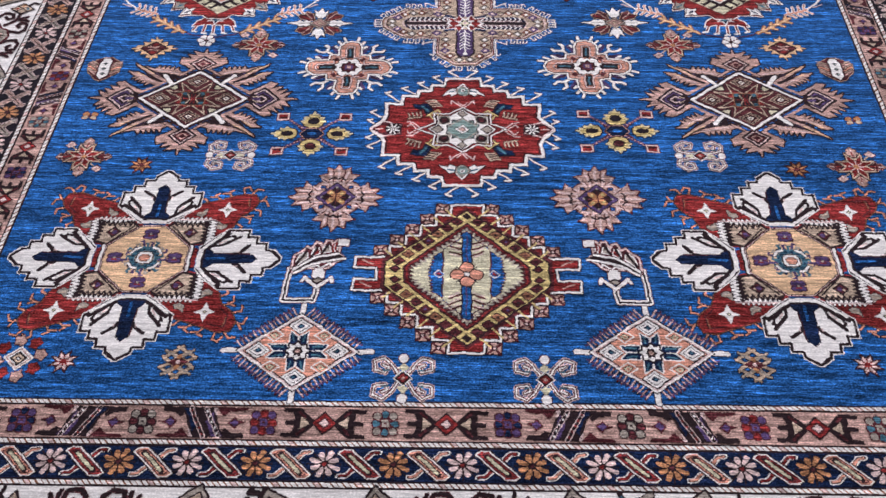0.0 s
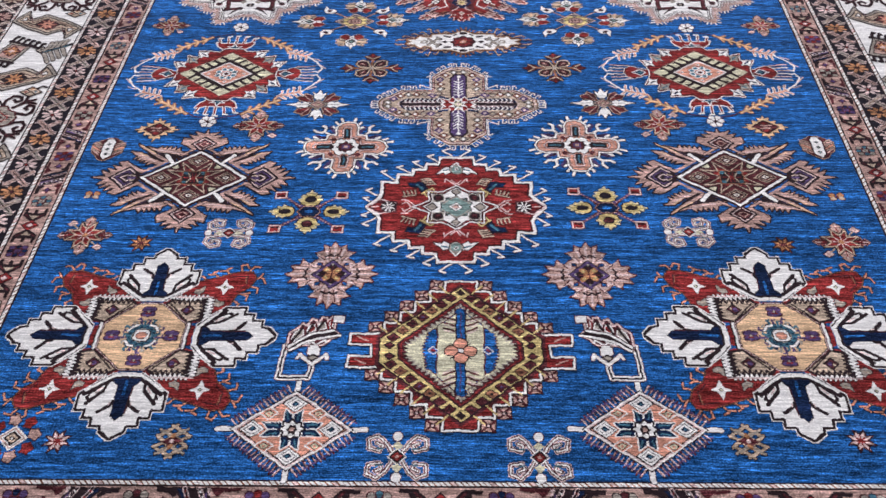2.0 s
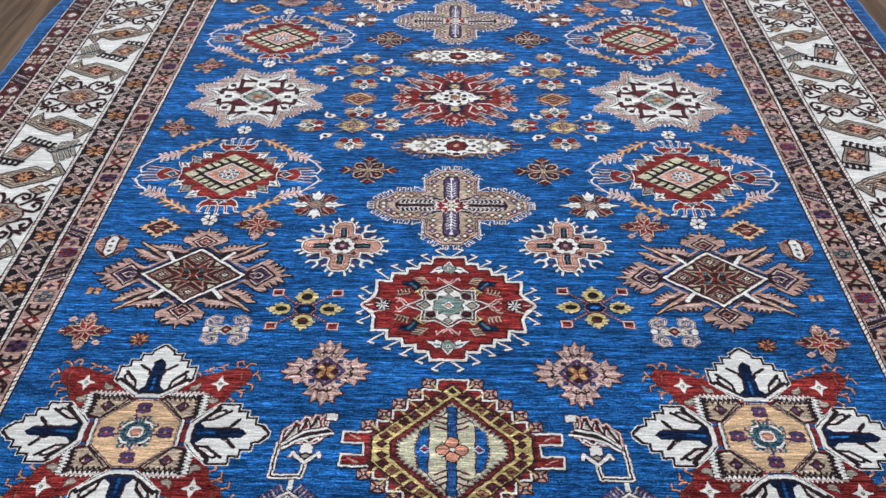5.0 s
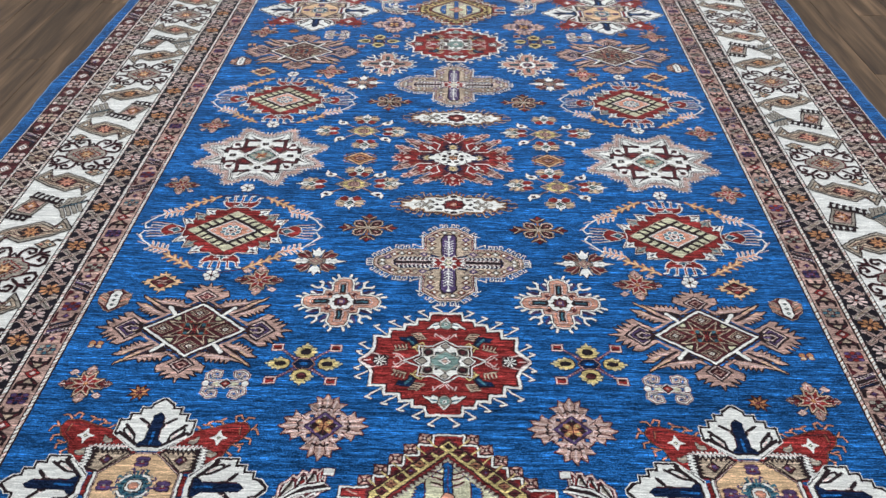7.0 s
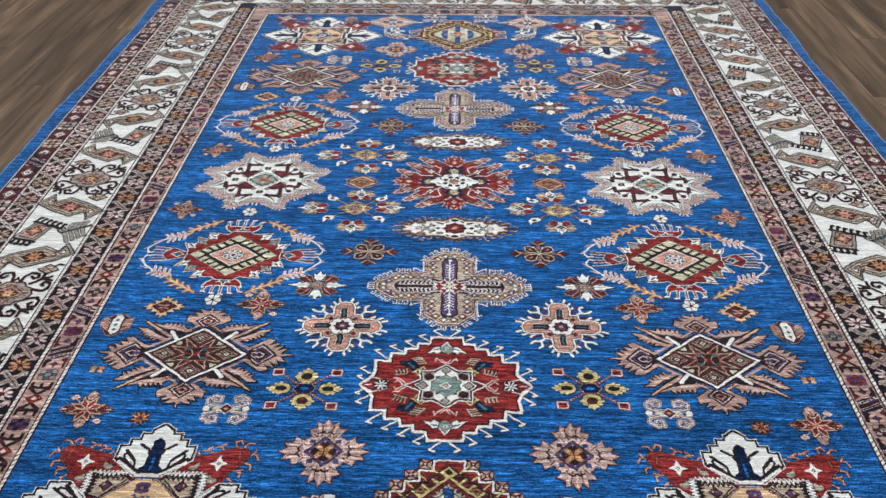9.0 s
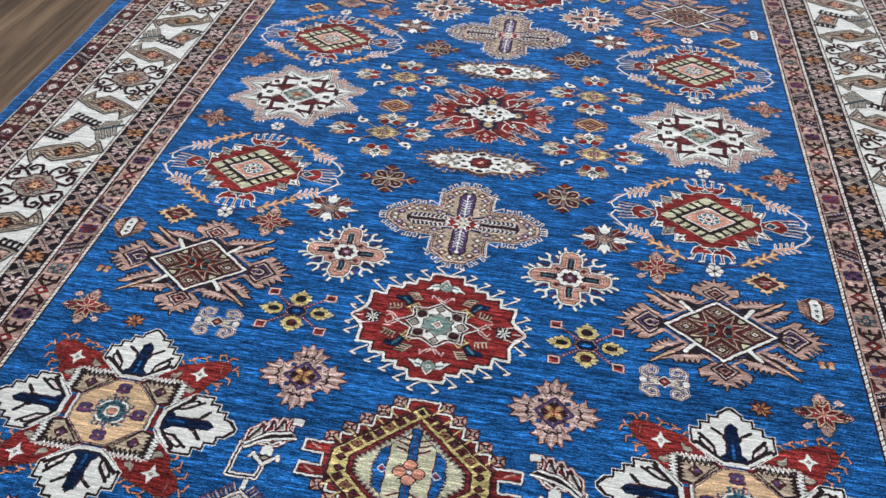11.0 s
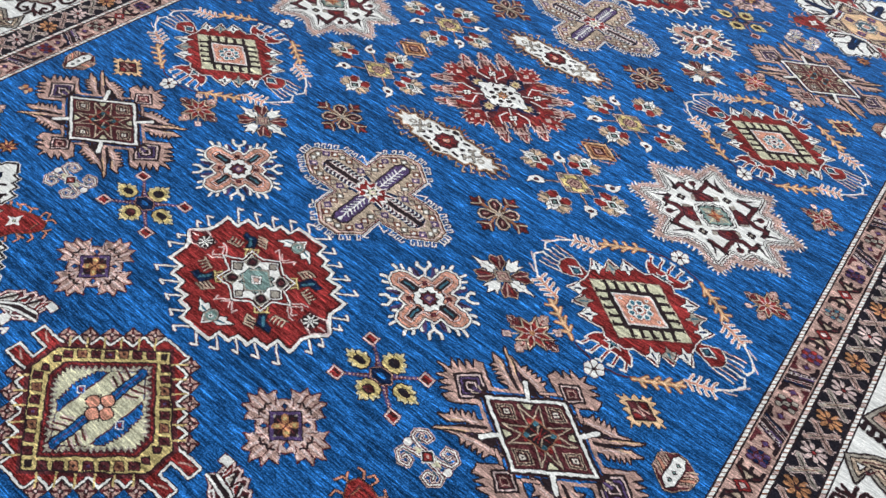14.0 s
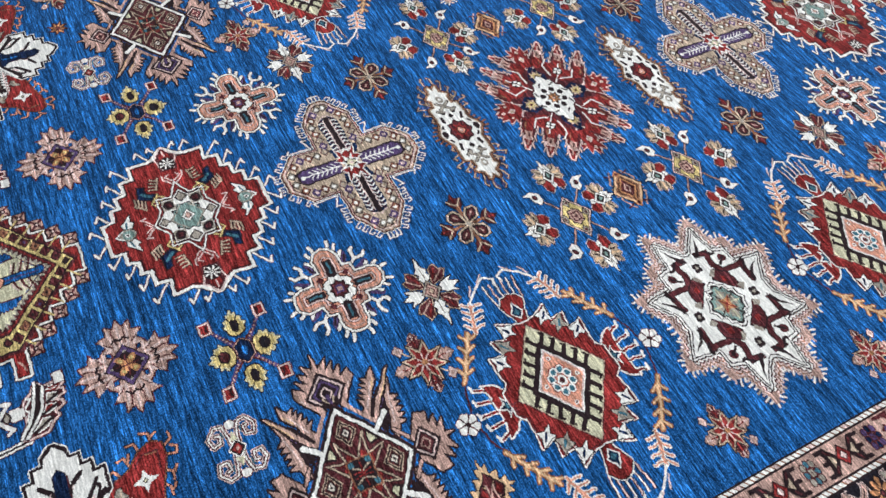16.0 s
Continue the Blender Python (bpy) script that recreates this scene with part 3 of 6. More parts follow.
def chart_leafed_star():
    c = Chart(0.44, 0.316, 4)
    # end and head leaves: ragged bands round a small square
    end = [(.52, .13), (.57, .165), (.735, .325)] + teeth((.70, .245), (.90, .03), 4, .12)[1:] + [(1.035, 0), (.86, 0), (.685, .21), (.60, .12), (.545, .085)]
    head = [(.085, .565), (.16, .64), (.245, .715)] + teeth((.165, .73), (.02, .91), 3, -.11)[1:] + [(0, 1.01), (0, .82), (.11, .69), (.05, .59)]
    # the leaf pair on every side: a saw-edged upper leaf, a thin stripe and a saw-edged lower leaf, blue between them
    upper = [(.13, .47), (.175, .515)] + teeth((.22, .545), (.47, .585), 5, .075) + [(.60, .64), (.47, .535), (.36, .50), (.25, .475), (.20, .44)]
    stripe = [(.29, .335), (.44, .465), (.69, .70), (.67, .655), (.48, .445), (.33, .315)]
    lower = [(.355, .295), (.525, .415), (.63, .52), (.735, .53), (.67, .455)] + teeth((.65, .455), (.46, .30), 5, .075) + [(.41, .255)]
    c.poly("V", [(.30, .35), (.44, .50), (.55, .60), (.44, .46), (.33, .32)], "xy")
    c.poly("K", [(.33, .32), (.46, .43), (.58, .54), (.56, .48), (.40, .33)], "xy")
    c.poly("V", [(.25, .475), (.36, .50), (.47, .535), (.58, .63), (.62, .645), (.44, .465), (.31, .36)], "xy")
    for p in (end, head, upper, stripe, lower):
        c.line("K", p, 6.0, "xy", close=True)
    for p in (end, head, upper, lower):
        c.poly("P", p, "xy")
    c.poly("P", stripe, "xy")
    c.line("D", [(.46, .475), (.66, .665)], 2.6, "xy")
    c.line("L", [(.24, .50), (.50, .585)], 2.4, "xy")
    c.line("L", [(.44, .32), (.62, .46)], 2.4, "xy")
    c.line("L", [(.62, .19), (.70, .27)], 2.4, "xy")
    c.line("D", [(.56, .43), (.64, .50)], 2.8, "xy")
    # pink and dark bands beside the diamond, dark wedges with ivory bars
    c.line("K", [(.10, .555), (.20, .46)], 9, "xy")
    c.line("P", [(.10, .555), (.20, .46)], 5, "xy")
    c.line("P", [(.33, .315), (.545, .11)], 6.5, "xy")
    c.poly("K", [(.19, .40), (.26, .462), (.36, .475), (.49, .55), (.40, .455), (.285, .325)], "xy")
    # end squares with a nested chevron
    c.poly("K", [(.875, 0), (.688, .232), (.558, .085), (.545, 0)], "xy")
    c.line("L", [(.83, 0), (.685, .18), (.61, .095)], 3.0, "xy")
    c.line("V", [(.79, 0), (.685, .13), (.64, .08)], 3.4, "xy")
    c.line("L", [(.735, 0), (.68, .06), (.64, .03)], 2.6, "xy")
    c.line("V", [(.66, 0), (.60, 0)], 6, "x")
    c.line("A", [(.64, .06), (.60, .03)], 3, "xy")
    for s in (1, -1):
        for dye, w, h in (("K", 64, 54), ("L", 51, 42), ("K", 44, 35), ("M", 36, 28), ("P", 25, 19), ("M", 17, 13)):
            c.dia(dye, 0, .69 * s, w, h)
    # big diamond: dark line, ivory line, dark line, maroon ground
    for dye, k in (("M", .59), ("K", .585), ("W", .545), ("K", .502), ("M", .488)):
        c.poly(dye, [(k, 0), (0, k * 1.0), (-k, 0), (0, -k * 1.0)])
    c.line("K", [(.27, .33), (.365, .465)], 14, "xy")
    c.line("W", [(.26, .30), (.355, .45)], 8.5, "xy")
    for u, v in ((.33, 0), (-.33, 0), (0, .335), (0, -.335)):
        for dye, mm in (("A", 50), ("K", 45), ("A", 36), ("M", 31), ("K", 24), ("C", 16), ("K", 7)):
            c.dia(dye, u, v, mm, mm * .72)
    c.poly("K", [(.19, .30), (.30, .19), (.20, .165), (.165, .20)], "xy")
    c.poly("G", [(.20, .265), (.265, .20), (.20, .185), (.185, .20)], "xy")
    # eight-pointed star of thin amber lines over crimson
    c.poly("R", [(.11, 0), (.29, .155), (.115, .12), (.155, .30), (0, .115)], "xy")
    c.poly("M", [(.17, .07), (.26, .14), (.14, .11)], "xy")
    c.poly("M", [(.06, .17), (.14, .275), (.10, .14)], "xy")
    c.line("K", [(.11, .0), (.29, .155), (.115, .12), (.155, .30), (0, .115)], 5.0, "xy")
    c.line("A", [(.11, .0), (.29, .155), (.115, .12), (.155, .30), (0, .115)], 2.6, "xy")
    c.box("H", 0, 0, 54, 42)
    c.box("K", 0, 0, 49, 37)
    c.dot("T", .085, .09, 11, "xy", 9)
    for k in (-.06, -.02, .02, .06):
        c.line("A" if abs(k) > .03 else "R", [(k, -.09), (k * .4, 0), (k, .09)], 2.4)
    c.line("R", [(-.09, 0), (.09, 0)], 2.6)
    return c


def chart_garland_lozenge():
    c = Chart(0.50, 0.345, 5)
    for sx in (1, -1):
        for sy in (1, -1):
            t = lambda u, v: (u * sx, v * sy)
            # thin stem and amber leaf with forked lobes
            c.line("M", [t(.03, .99), t(.18, .94), t(.28, .88)], 3)
            for w, grow, dye in ((10.5, 3.4, "H"), (7.5, 0, "F"), (4.0, -1.6, "D")):
                c.line(dye, [t(.27, .89), t(.60, .59)], w)
                for u, v in along((.28, .88), (.58, .61), 4):
                    c.line(dye, [t(u, v), t(u + .06, v + .04)], 5.2 + grow)
                    c.line(dye, [t(u, v), t(u + .025, v - .10)], 5.2 + grow)
            c.line("D", [t(.30, .86), t(.57, .615)], 2.2)
            # pale spray curling round the end
            pts = [(.58, .51), (.68, .47), (.80, .40), (.90, .27), (.965, .13), (.93, .03), (.88, .05)]
            for w, grow, dye in ((8, 4.0, "W"), (5.0, 0, "O")):
                for u, v in along(pts[0], pts[2], 4):
                    c.line(dye, [t(u - .01, v), t(u + .055, v + .075)], 3.4 + grow)
                    c.line(dye, [t(u, v), t(u + .005, v - .11)], 3.4 + grow)
                c.line(dye, [t(*p) for p in pts[:3]], w)
            c.line("W", [t(*p) for p in pts[2:]], 4.4)
            c.line("L", [t(.86, .36), t(.94, .30)], 3)
            c.line("L", [t(.93, .22), t(1.0, .12)], 3)
    for s in (1, -1):
        # end heads with long light fringes
        for k in range(6):
            v = -.15 + .06 * k
            c.line("M", [(.70 * s, v), (.885 * s, v * 1.2)], 5)
        for k in range(6):
            v = -.15 + .06 * k
            c.line("L" if k % 2 else "W", [(.70 * s, v), (.89 * s, v * 1.2)], 2.8)
        head = [(.46, .07), (.54, .055), (.60, .09), (.68, .135), (.735, .08), (.755, 0)]
        q = [(u * s, v) for u, v in head + [(u, -v) for u, v in head[::-1]]]
        c.line("W", q, 7)
        c.line("K", q, 3)
        c.poly("R", q)
        c.poly("W", [(.535 * s, 0), (.60 * s, .075), (.665 * s, .02), (.69 * s, 0), (.665 * s, -.02), (.60 * s, -.075)])
        c.poly("N", [(.55 * s, 0), (.60 * s, .058), (.645 * s, .015), (.68 * s, 0), (.645 * s, -.015), (.60 * s, -.058)])
        c.dia("T", .60 * s, 0, 14, 12)
        # top and bottom heads with hooked fingers
        top = [(-.09, .50), (-.10, .58), (-.17, .66), (-.20, .76), (-.10, .73), (.10, .73), (.20, .76), (.17, .66), (.10, .58), (.09, .50)]
        c.line("W", [(u, v * s) for u, v in top], 6.5, close=True)
        for w, dye in ((8, "W"), (4.0, "R")):
            for k in range(5):
                u = -.19 + .095 * k
                end = .80 + (.06, .10, .12, .10, .06)[k] - (.02 if dye == "R" else 0)
                c.line(dye, [(u * .8, .70 * s), (u, end * s)], w)
                if dye == "W":
                    c.line(dye, [(u, end * s), (u + .035, (end + .015) * s)], 5)
        c.poly("R", [(u, v * s) for u, v in top])
        c.poly("W", [(-.085, .665 * s), (0, .57 * s), (.085, .665 * s), (.03, .66 * s), (0, .74 * s), (-.03, .66 * s)])
        c.poly("N", [(-.065, .655 * s), (0, .59 * s), (.065, .655 * s), (.02, .645 * s), (0, .71 * s), (-.02, .645 * s)])
        c.dia("T", 0, .63 * s, 12, 10)
    # red body, cut in steps, with blossoms along its edge
    body = [(.50, 0), (.515, .13), (.575, .285), (.435, .265), (.455, .43), (.325, .385), (.355, .55), (.14, .525), (.09, .60), (0, .60)]
    full = body + [(u, -v) for u, v in body[::-1]]
    c.line("K", full, 7.5, "x")
    c.line("W", full, 5.0, "x")
    c.poly("R", full, "x")
    c.line("M", [(u * .97, v * .97) for u, v in full], 2.2, "x")
    for i, (u, v) in enumerate(((.50, .235), (.395, .345), (.30, .475))):
        pale = "W" if i != 1 else "S"
        bud = [(u - .065, v - .09), (u - .01, v - .06), (u + .02, v - .10), (u + .035, v - .01), (u + .06, v + .055), (u - .005, v + .035), (u - .055, v + .055), (u - .04, v - .02)]
        c.line("K", bud, 3.0, "xy", close=True)
        c.poly(pale, bud, "xy")
        c.line("N" if i != 1 else "T", [(u - .025, v - .03), (u + .015, v + .012)], 4.4, "xy")
    # pale green diamond with dark combs and salmon heart
    for dye, k in (("M", .492), ("A", .48), ("G", .468)):
        c.poly(dye, [(k, 0), (0, k * 1.06), (-k, 0), (0, -k * 1.06)])
    c.line("K", [(.30, 0), (0, .31)], 10, "xy")
    for u, v in along((.37, .025), (.025, .385), 5):
        c.line("K", [(u - .05, v - .055), (u + .026, v + .030)], 8, "xy")
        c.line("K", [(u + .024, v + .034), (u + .048, v + .006)], 4.5, "xy")
    for dye, k in (("W", .268), ("L", .255), ("O", .235)):
        c.poly(dye, [(k, 0), (0, k * 1.02), (-k, 0), (0, -k * 1.02)])
    for u, v in ((.18, 0), (-.18, 0), (0, .18), (0, -.18)):
        c.dot("W", u, v, 8)
        c.dot("R", u, v, 4)
    for i in range(8):
        k = math.pi * (i + .5) / 4
        c.dot("R", .085 * math.cos(k), .10 * math.sin(k), 20, "", 17)
    for i in range(8):
        k = math.pi * (i + .5) / 4
        c.dot("W", .085 * math.cos(k), .10 * math.sin(k), 16.5, "", 14)
    for i in range(8):
        k = math.pi * (i + .5) / 4
        c.dot("T", .085 * math.cos(k), .10 * math.sin(k), 11, "", 9)
    c.dot("W", 0, 0, 20, "", 17)
    c.dia("M", 0, 0, 14, 12)
    return c


def hooks(c, p, q, n, out, side, s="xy"):
    """A row of n thin square keys standing off the line p to q; lengths in millimetres."""
    dx, dy = (q[0] - p[0]) * c.a, (q[1] - p[1]) * c.b
    size = math.hypot(dx, dy)
    d, m = (dx / size / c.a / 1000, dy / size / c.b / 1000), (-dy / size / c.a / 1000, dx / size / c.b / 1000)
    for u, v in along(p, q, n):
        at = lambda a, b: (u + m[0] * a + d[0] * b, v + m[1] * a + d[1] * b)
        key = [at(0, 0), at(out, 0), at(out, side), at(out * .5, side)]
        c.line("V", key, 4.6, s, over=False)
        c.line("W", key, 2.5, s)


def chart_cross():
    c = Chart(0.444, 0.309, 6)
    arm = [(.28, .33), (.33, .335), (.62, .325), (.85, .10), (.86, 0)]
    top = [(.28, .33), (.28, .40), (.285, .69), (.10, .91), (0, .915)]
    half = top[::-1] + arm[1:] + [(u, -v) for u, v in arm[::-1]] + [(u, -v) for u, v in top[1:]]
    # fringe of little hooks
    hooks(c, (0, .935), (.11, .93), 2, 15, 7)
    hooks(c, (.11, .93), (.21, .80), 2, 15, 7)
    hooks(c, (.22, .79), (.30, .69), 1, 15, 7)
    hooks(c, (.44, .345), (.63, .345), 3, 15, 8)
    hooks(c, (.64, .34), (.86, .11), 4, 15, 8)
    hooks(c, (.875, .10), (.88, .0), 2, 15, 8)
    c.line("V", [(.32, .72), (.315, .39), (.43, .47), (.43, .40)], 5, "xy")
    c.line("W", [(.32, .72), (.315, .39), (.43, .47), (.43, .40)], 3, "xy")
    c.line("W", [(.32, .72), (.36, .68)], 3, "xy")
    c.line("W", half, 9.5, "x")
    c.line("K", half, 6.5, "x")
    c.line("R", half, 2.6, "x")
    c.poly("A", half, "x")
    c.line("L", [(u * .975, v * .968) for u, v in half], 2.4, "x")
    c.line("M", [(u * .955, v * .945) for u, v in half], 2.4, "x")
    # little squares with light hearts
    spots = [(.37, .23, 3), (.46, .235, 0), (.55, .235, 1), (.64, .20, 0), (.71, .13, 2), (.765, .045, 1), (.20, .37, 1), (.20, .49, 0), (.205, .61, 2), (.15, .72, 0), (.055, .80, 1), (.22, .25, 3), (.29, .215, 2)]
    for u, v, k in spots:
        c.dia("MKVM"[k], u, v, 25, 21, "xy")
        c.dia("HSVS"[k], u, v, 18, 15, "xy")
        c.dot("WWLA"[k], u, v, 8, "xy")
    # dark spines with light feathers
    c.poly("N", [(.10, .13), (.56, .145), (.64, .08), (.64, -.08), (.56, -.145), (.10, -.13)], "x")
    c.poly("K", [(.12, .035), (.64, .035), (.64, -.035), (.12, -.035)], "x")
    for k in range(9):
        u = .16 + .05 * k
        c.line("W", [(u, .045), (u + .025, .085), (u + .005, .125)], 3.2, "xy")
        c.line("M", [(u + .03, .05), (u + .045, .10)], 2.6, "xy")
    c.line("L", [(.14, .045), (.60, .045)], 2.4, "xy")
    c.line("L", [(.66, 0), (.62, .10)], 2.6, "xy")
    c.poly("K", [(.09, .14), (.10, .66), (.06, .75), (-.06, .75), (-.10, .66), (-.09, .14)], "y")
    c.poly("V", [(.075, .14), (.08, .65), (.05, .72), (-.05, .72), (-.08, .65), (-.075, .14)], "y")
    c.line("W", [(0, .16), (0, .66)], 3.4, "y")
    c.dot("W", 0, .68, 10, "y")
    for k in range(6):
        c.line("W", [(.0, .20 + .065 * k), (.05, .25 + .065 * k)], 2.6, "xy")
    # crimson star at the crossing
    c.poly("N", [(.10, .16), (.22, .20), (.22, .12), (.14, .06)], "xy")
    c.poly("W", [(.0, .05), (.06, .20), (.10, .115), (.245, .155), (.15, .06), (.20, 0), (.0, 0)], "xy")
    c.poly("R", [(.0, .05), (.065, .175), (.10, .095), (.215, .135), (.13, .05), (.17, 0), (.0, 0)], "xy")
    c.star("W", 0, 0, 52, 8, .5, 22)
    c.star("K", 0, 0, 30, 6, .6, 0)
    c.star("G", 0, 0, 24, 4, .6, 0)
    c.dot("L", 0, 0, 8)
    return c


def chart_ivory_plaque():
    c = Chart(0.354, 0.135, 7, wobble=0.0007)
    body = [(0, .70), (.17, .48), (.45, .47), (.47, .28), (.60, .25), (.64, .36), (.71, .14), (.82, .13), (.75, 0)]
    full = body + [(u, -v) for u, v in body[-2::-1]]
    for (u, v), (p, q) in (((.22, .50), (.26, .72)), ((.34, .52), (.40, .82)), ((.46, .50), (.52, .90)), ((.50, .36), (.62, .70)), ((.62, .34), (.74, .60)),
                           ((.70, .24), (.88, .44)), ((.80, .14), (.98, .20)), ((.56, .34), (.58, .54))):
        c.line("M", [(u, v), (p - .01, q - .03), (p + .03, q - .10)], 5, "xy")
        c.line("A", [(u, v), (p - .01, q - .03), (p + .025, q - .10)], 3, "xy")
        c.line("V", [(u + .05, v), (p + .02, q - .14)], 2.2, "xy")
    for k in range(4):
        c.line("H", [(.03 + .05 * k, .74 - .08 * k), (.04 + .06 * k, .94 - .10 * k)], 4.5, "xy")
    c.poly("R", [(-.22, .50), (0, .84), (.22, .50)], "y")
    c.line("K", full, 17, "x")
    c.line("H", full, 13, "x")
    c.line("K", full, 7.5, "x")
    c.line("A", full, 5, "x")
    c.poly("W", full, "x")
    c.star("K", 0, 0, 72, 8, .8, 0, 56)
    c.star("M", 0, 0, 67, 8, .75, 0, 51)
    c.star("R", 0, 0, 50, 8, .6, 22, 37)
    c.dot("K", 0, 0, 24, "", 19)
    c.dot("O", 0, 0, 18, "", 14)
    c.dot("L", 0, 0, 7)
    c.dot("K", 0, .56, 22, "y", 12)
    c.line("K", [(.10, .50), (.14, .44)], 5, "xy")
    c.line("K", [(.20, .32), (.28, .36)], 7, "xy")
    c.dia("K", .27, 0, 17, 13, "x")
    c.dot("K", .345, .18, 13, "xy", 10)
    for w, dye in ((8, "K"), (5, "S")):
        c.line(dye, [(.37, .24), (.52, -.20)], w, "xy")
        c.line(dye, [(.35, .14), (.39, .30)], w, "xy")
    c.dia("S", .445, 0, 13, 10, "x")
    c.dot("S", .575, 0, 22, "x", 15)
    c.dot("W", .575, 0, 9, "x", 6)
    return c


def chart_sunburst():
    c = Chart(0.37, 0.30, 8)
    # three stepped flames to every corner, on one palm-shaped foot
    d, n = (.77, .64), (-.64, .77)
    foot = [(.20, .10), (.56, .06), (.64, .14), (.64, .22), (.48, .36), (.36, .50), (.20, .65), (.12, .64), (.06, .56), (.12, .20)]
    tips = ((.60, .92), (.80, .70), (.96, .44))
    for dye, grow, mm in (("K", .028, 9), ("L", .021, 6.5), ("R", 0, 0)):
        if mm:
            c.line(dye, foot, mm, "xy", close=True)
        c.poly("M" if dye == "R" else dye, foot, "xy")
        for tu, tv in tips:
            side = [(-.52, .112), (-.36, .110), (-.35, .090), (-.23, .086), (-.22, .062), (-.10, .056), (-.09, .034), (0, .014)]
            q = [(tu + d[0] * (s + grow * (s > -.1)) + n[0] * (w + grow), tv + d[1] * (s + grow * (s > -.1)) + n[1] * (w + grow)) for s, w in side]
            q += [(tu + d[0] * (s + grow * (s > -.1)) - n[0] * (w + grow), tv + d[1] * (s + grow * (s > -.1)) - n[1] * (w + grow)) for s, w in side[::-1]]
            c.poly(dye, q, "xy")
        # buds at the four ends
        for bud in ([(.56, 0), (.64, .10), (.76, .22), (.76, .14), (.88, .20), (.86, .11), (.98, .12), (.92, .05), (1.02 + grow, 0)], [(0, .56), (.10, .64), (.20, .76), (.13, .76), (.18, .88), (.10, .86), (.10, .97), (.05, .92), (0, 1.0 + grow)]):
            q = [(u + grow * (v > .04), v + grow * .6 * (u > .04)) for u, v in bud]
            c.poly(dye, q, "xy")
    for i, (tu, tv) in enumerate(tips):
        at = lambda s, w: (tu + d[0] * s + n[0] * w, tv + d[1] * s + n[1] * w)
        c.poly("P", [at(-.31, .055), at(-.17, .045), at(-.17, -.04), at(-.31, -.045)], "xy")
        c.line("L", [at(-.31, .06), at(-.17, .05), at(-.17, -.05), at(-.31, -.06)], 2.8, "xy")
        c.line("M", [at(-.28, 0), at(-.22, 0)], 3.6, "xy")
        c.line("K", [at(-.40, -.10), at(-.12, -.055)], 2.4, "xy")
        # short thorns along both sides of every flame
        for m in (1, -1):
            for back, w in ((-.37, .100), (-.245, .078), (-.12, .052)):
                c.line("K", [at(back, m * w), at(back + .07, m * (w + .034))], 5.0, "xy")
                c.line("L", [at(back, m * w), at(back + .07, m * (w + .034))], 3.0, "xy")
            c.line("M", [at(-.46, m * .075), at(-.24, m * .058)], 4.0, "xy")
        c.line("P", [at(-.15, .0), at(-.08, 0)], 3.4, "xy")
        c.line("M", [at(-.14, .030), at(-.06, .02)], 3, "xy")
        c.line("M", [at(-.34, -.07), at(-.22, -.06)], 4, "xy")
        c.line("H", [at(-.44, .05), at(-.36, .05)], 5, "xy")
        c.line("K", [at(-.50, .100), at(-.32, .094)], 2.6, "xy")
    for u, v, w, h in ((.76, 0, 22, 16), (.90, 0, 13, 10), (.82, .11, 9, 7), (0, .74, 17, 20), (0, .88, 10, 12), (.10, .79, 8, 8)):
        c.dia("L", u, v, w, h, "xy")
        c.dia("A", u, v, w * .6, h * .6, "xy")
    # ivory brackets and a small ring in each foot
    c.poly("R", [(.30, .24), (.56, .16), (.66, .26), (.50, .40), (.34, .54), (.20, .62), (.16, .48), (.22, .32)], "xy")
    c.line("W", [(.26, .32), (.22, .50), (.34, .60)], 3.6, "xy")
    c.line("W", [(.36, .22), (.56, .22), (.64, .32)], 3.6, "xy")
    c.line("W", [(.22, .22), (.50, .48)], 3, "xy")
    c.dot("K", .39, .37, 25, "xy", 23)
    c.star("W", .39, .37, 5, 4, .5)
    for u, v in ((.036, 0), (-.036, 0), (0, .045), (0, -.045)):
        c.dot("W", .39 + u, .37 + v, 8, "xy")
    # navy wedges with a gold star
    for sx in (1, -1):
        q = [(.24 * sx, .10), (.40 * sx, .15), (.60 * sx, .02), (.60 * sx, -.02), (.40 * sx, -.15), (.24 * sx, -.10)]
        c.poly("N", q)
        q = [(.10, .26 * sx), (.15, .42 * sx), (.02, .58 * sx), (-.02, .58 * sx), (-.15, .42 * sx), (-.10, .26 * sx)]
        c.poly("N", q)
    for u, v in ((.42, 0), (-.42, 0), (0, .40), (0, -.40)):
        c.star("M", u, v, 42, 8, .62, 0, 36)
        c.star("A", u, v, 38, 8, .55, 0, 32)
        c.star("Y", u, v, 26, 6, .5)
        c.dot("M", u, v, 7)
    # ivory heart with dark marks
    heart = [(.42, 0), (.37, .06), (.31, .08), (.29, .15), (.20, .18), (.16, .25), (.08, .26), (.05, .30), (0, .31), (0, 0)]
    c.line("K", heart[:-1], 4, "xy")
    c.poly("W", heart, "xy")
    for i in range(8):
        k = 2 * math.pi * (i + .5) / 8
        c.dot("K", .155 * math.cos(k), .16 * math.sin(k), 15, "", 13)
        c.line("K", [(.24 * math.cos(k), .235 * math.sin(k)), (.275 * math.cos(k + .2), .27 * math.sin(k + .2))], 4.4)
    c.star("K", 0, 0, 42, 8, .6, 0, 35)
    c.star("F", 0, 0, 36, 8, .5, 0, 29)
    c.star("H", 0, 0, 20, 8, .5, 22.5, 16)
    c.dot("L", 0, 0, 6)
    return c


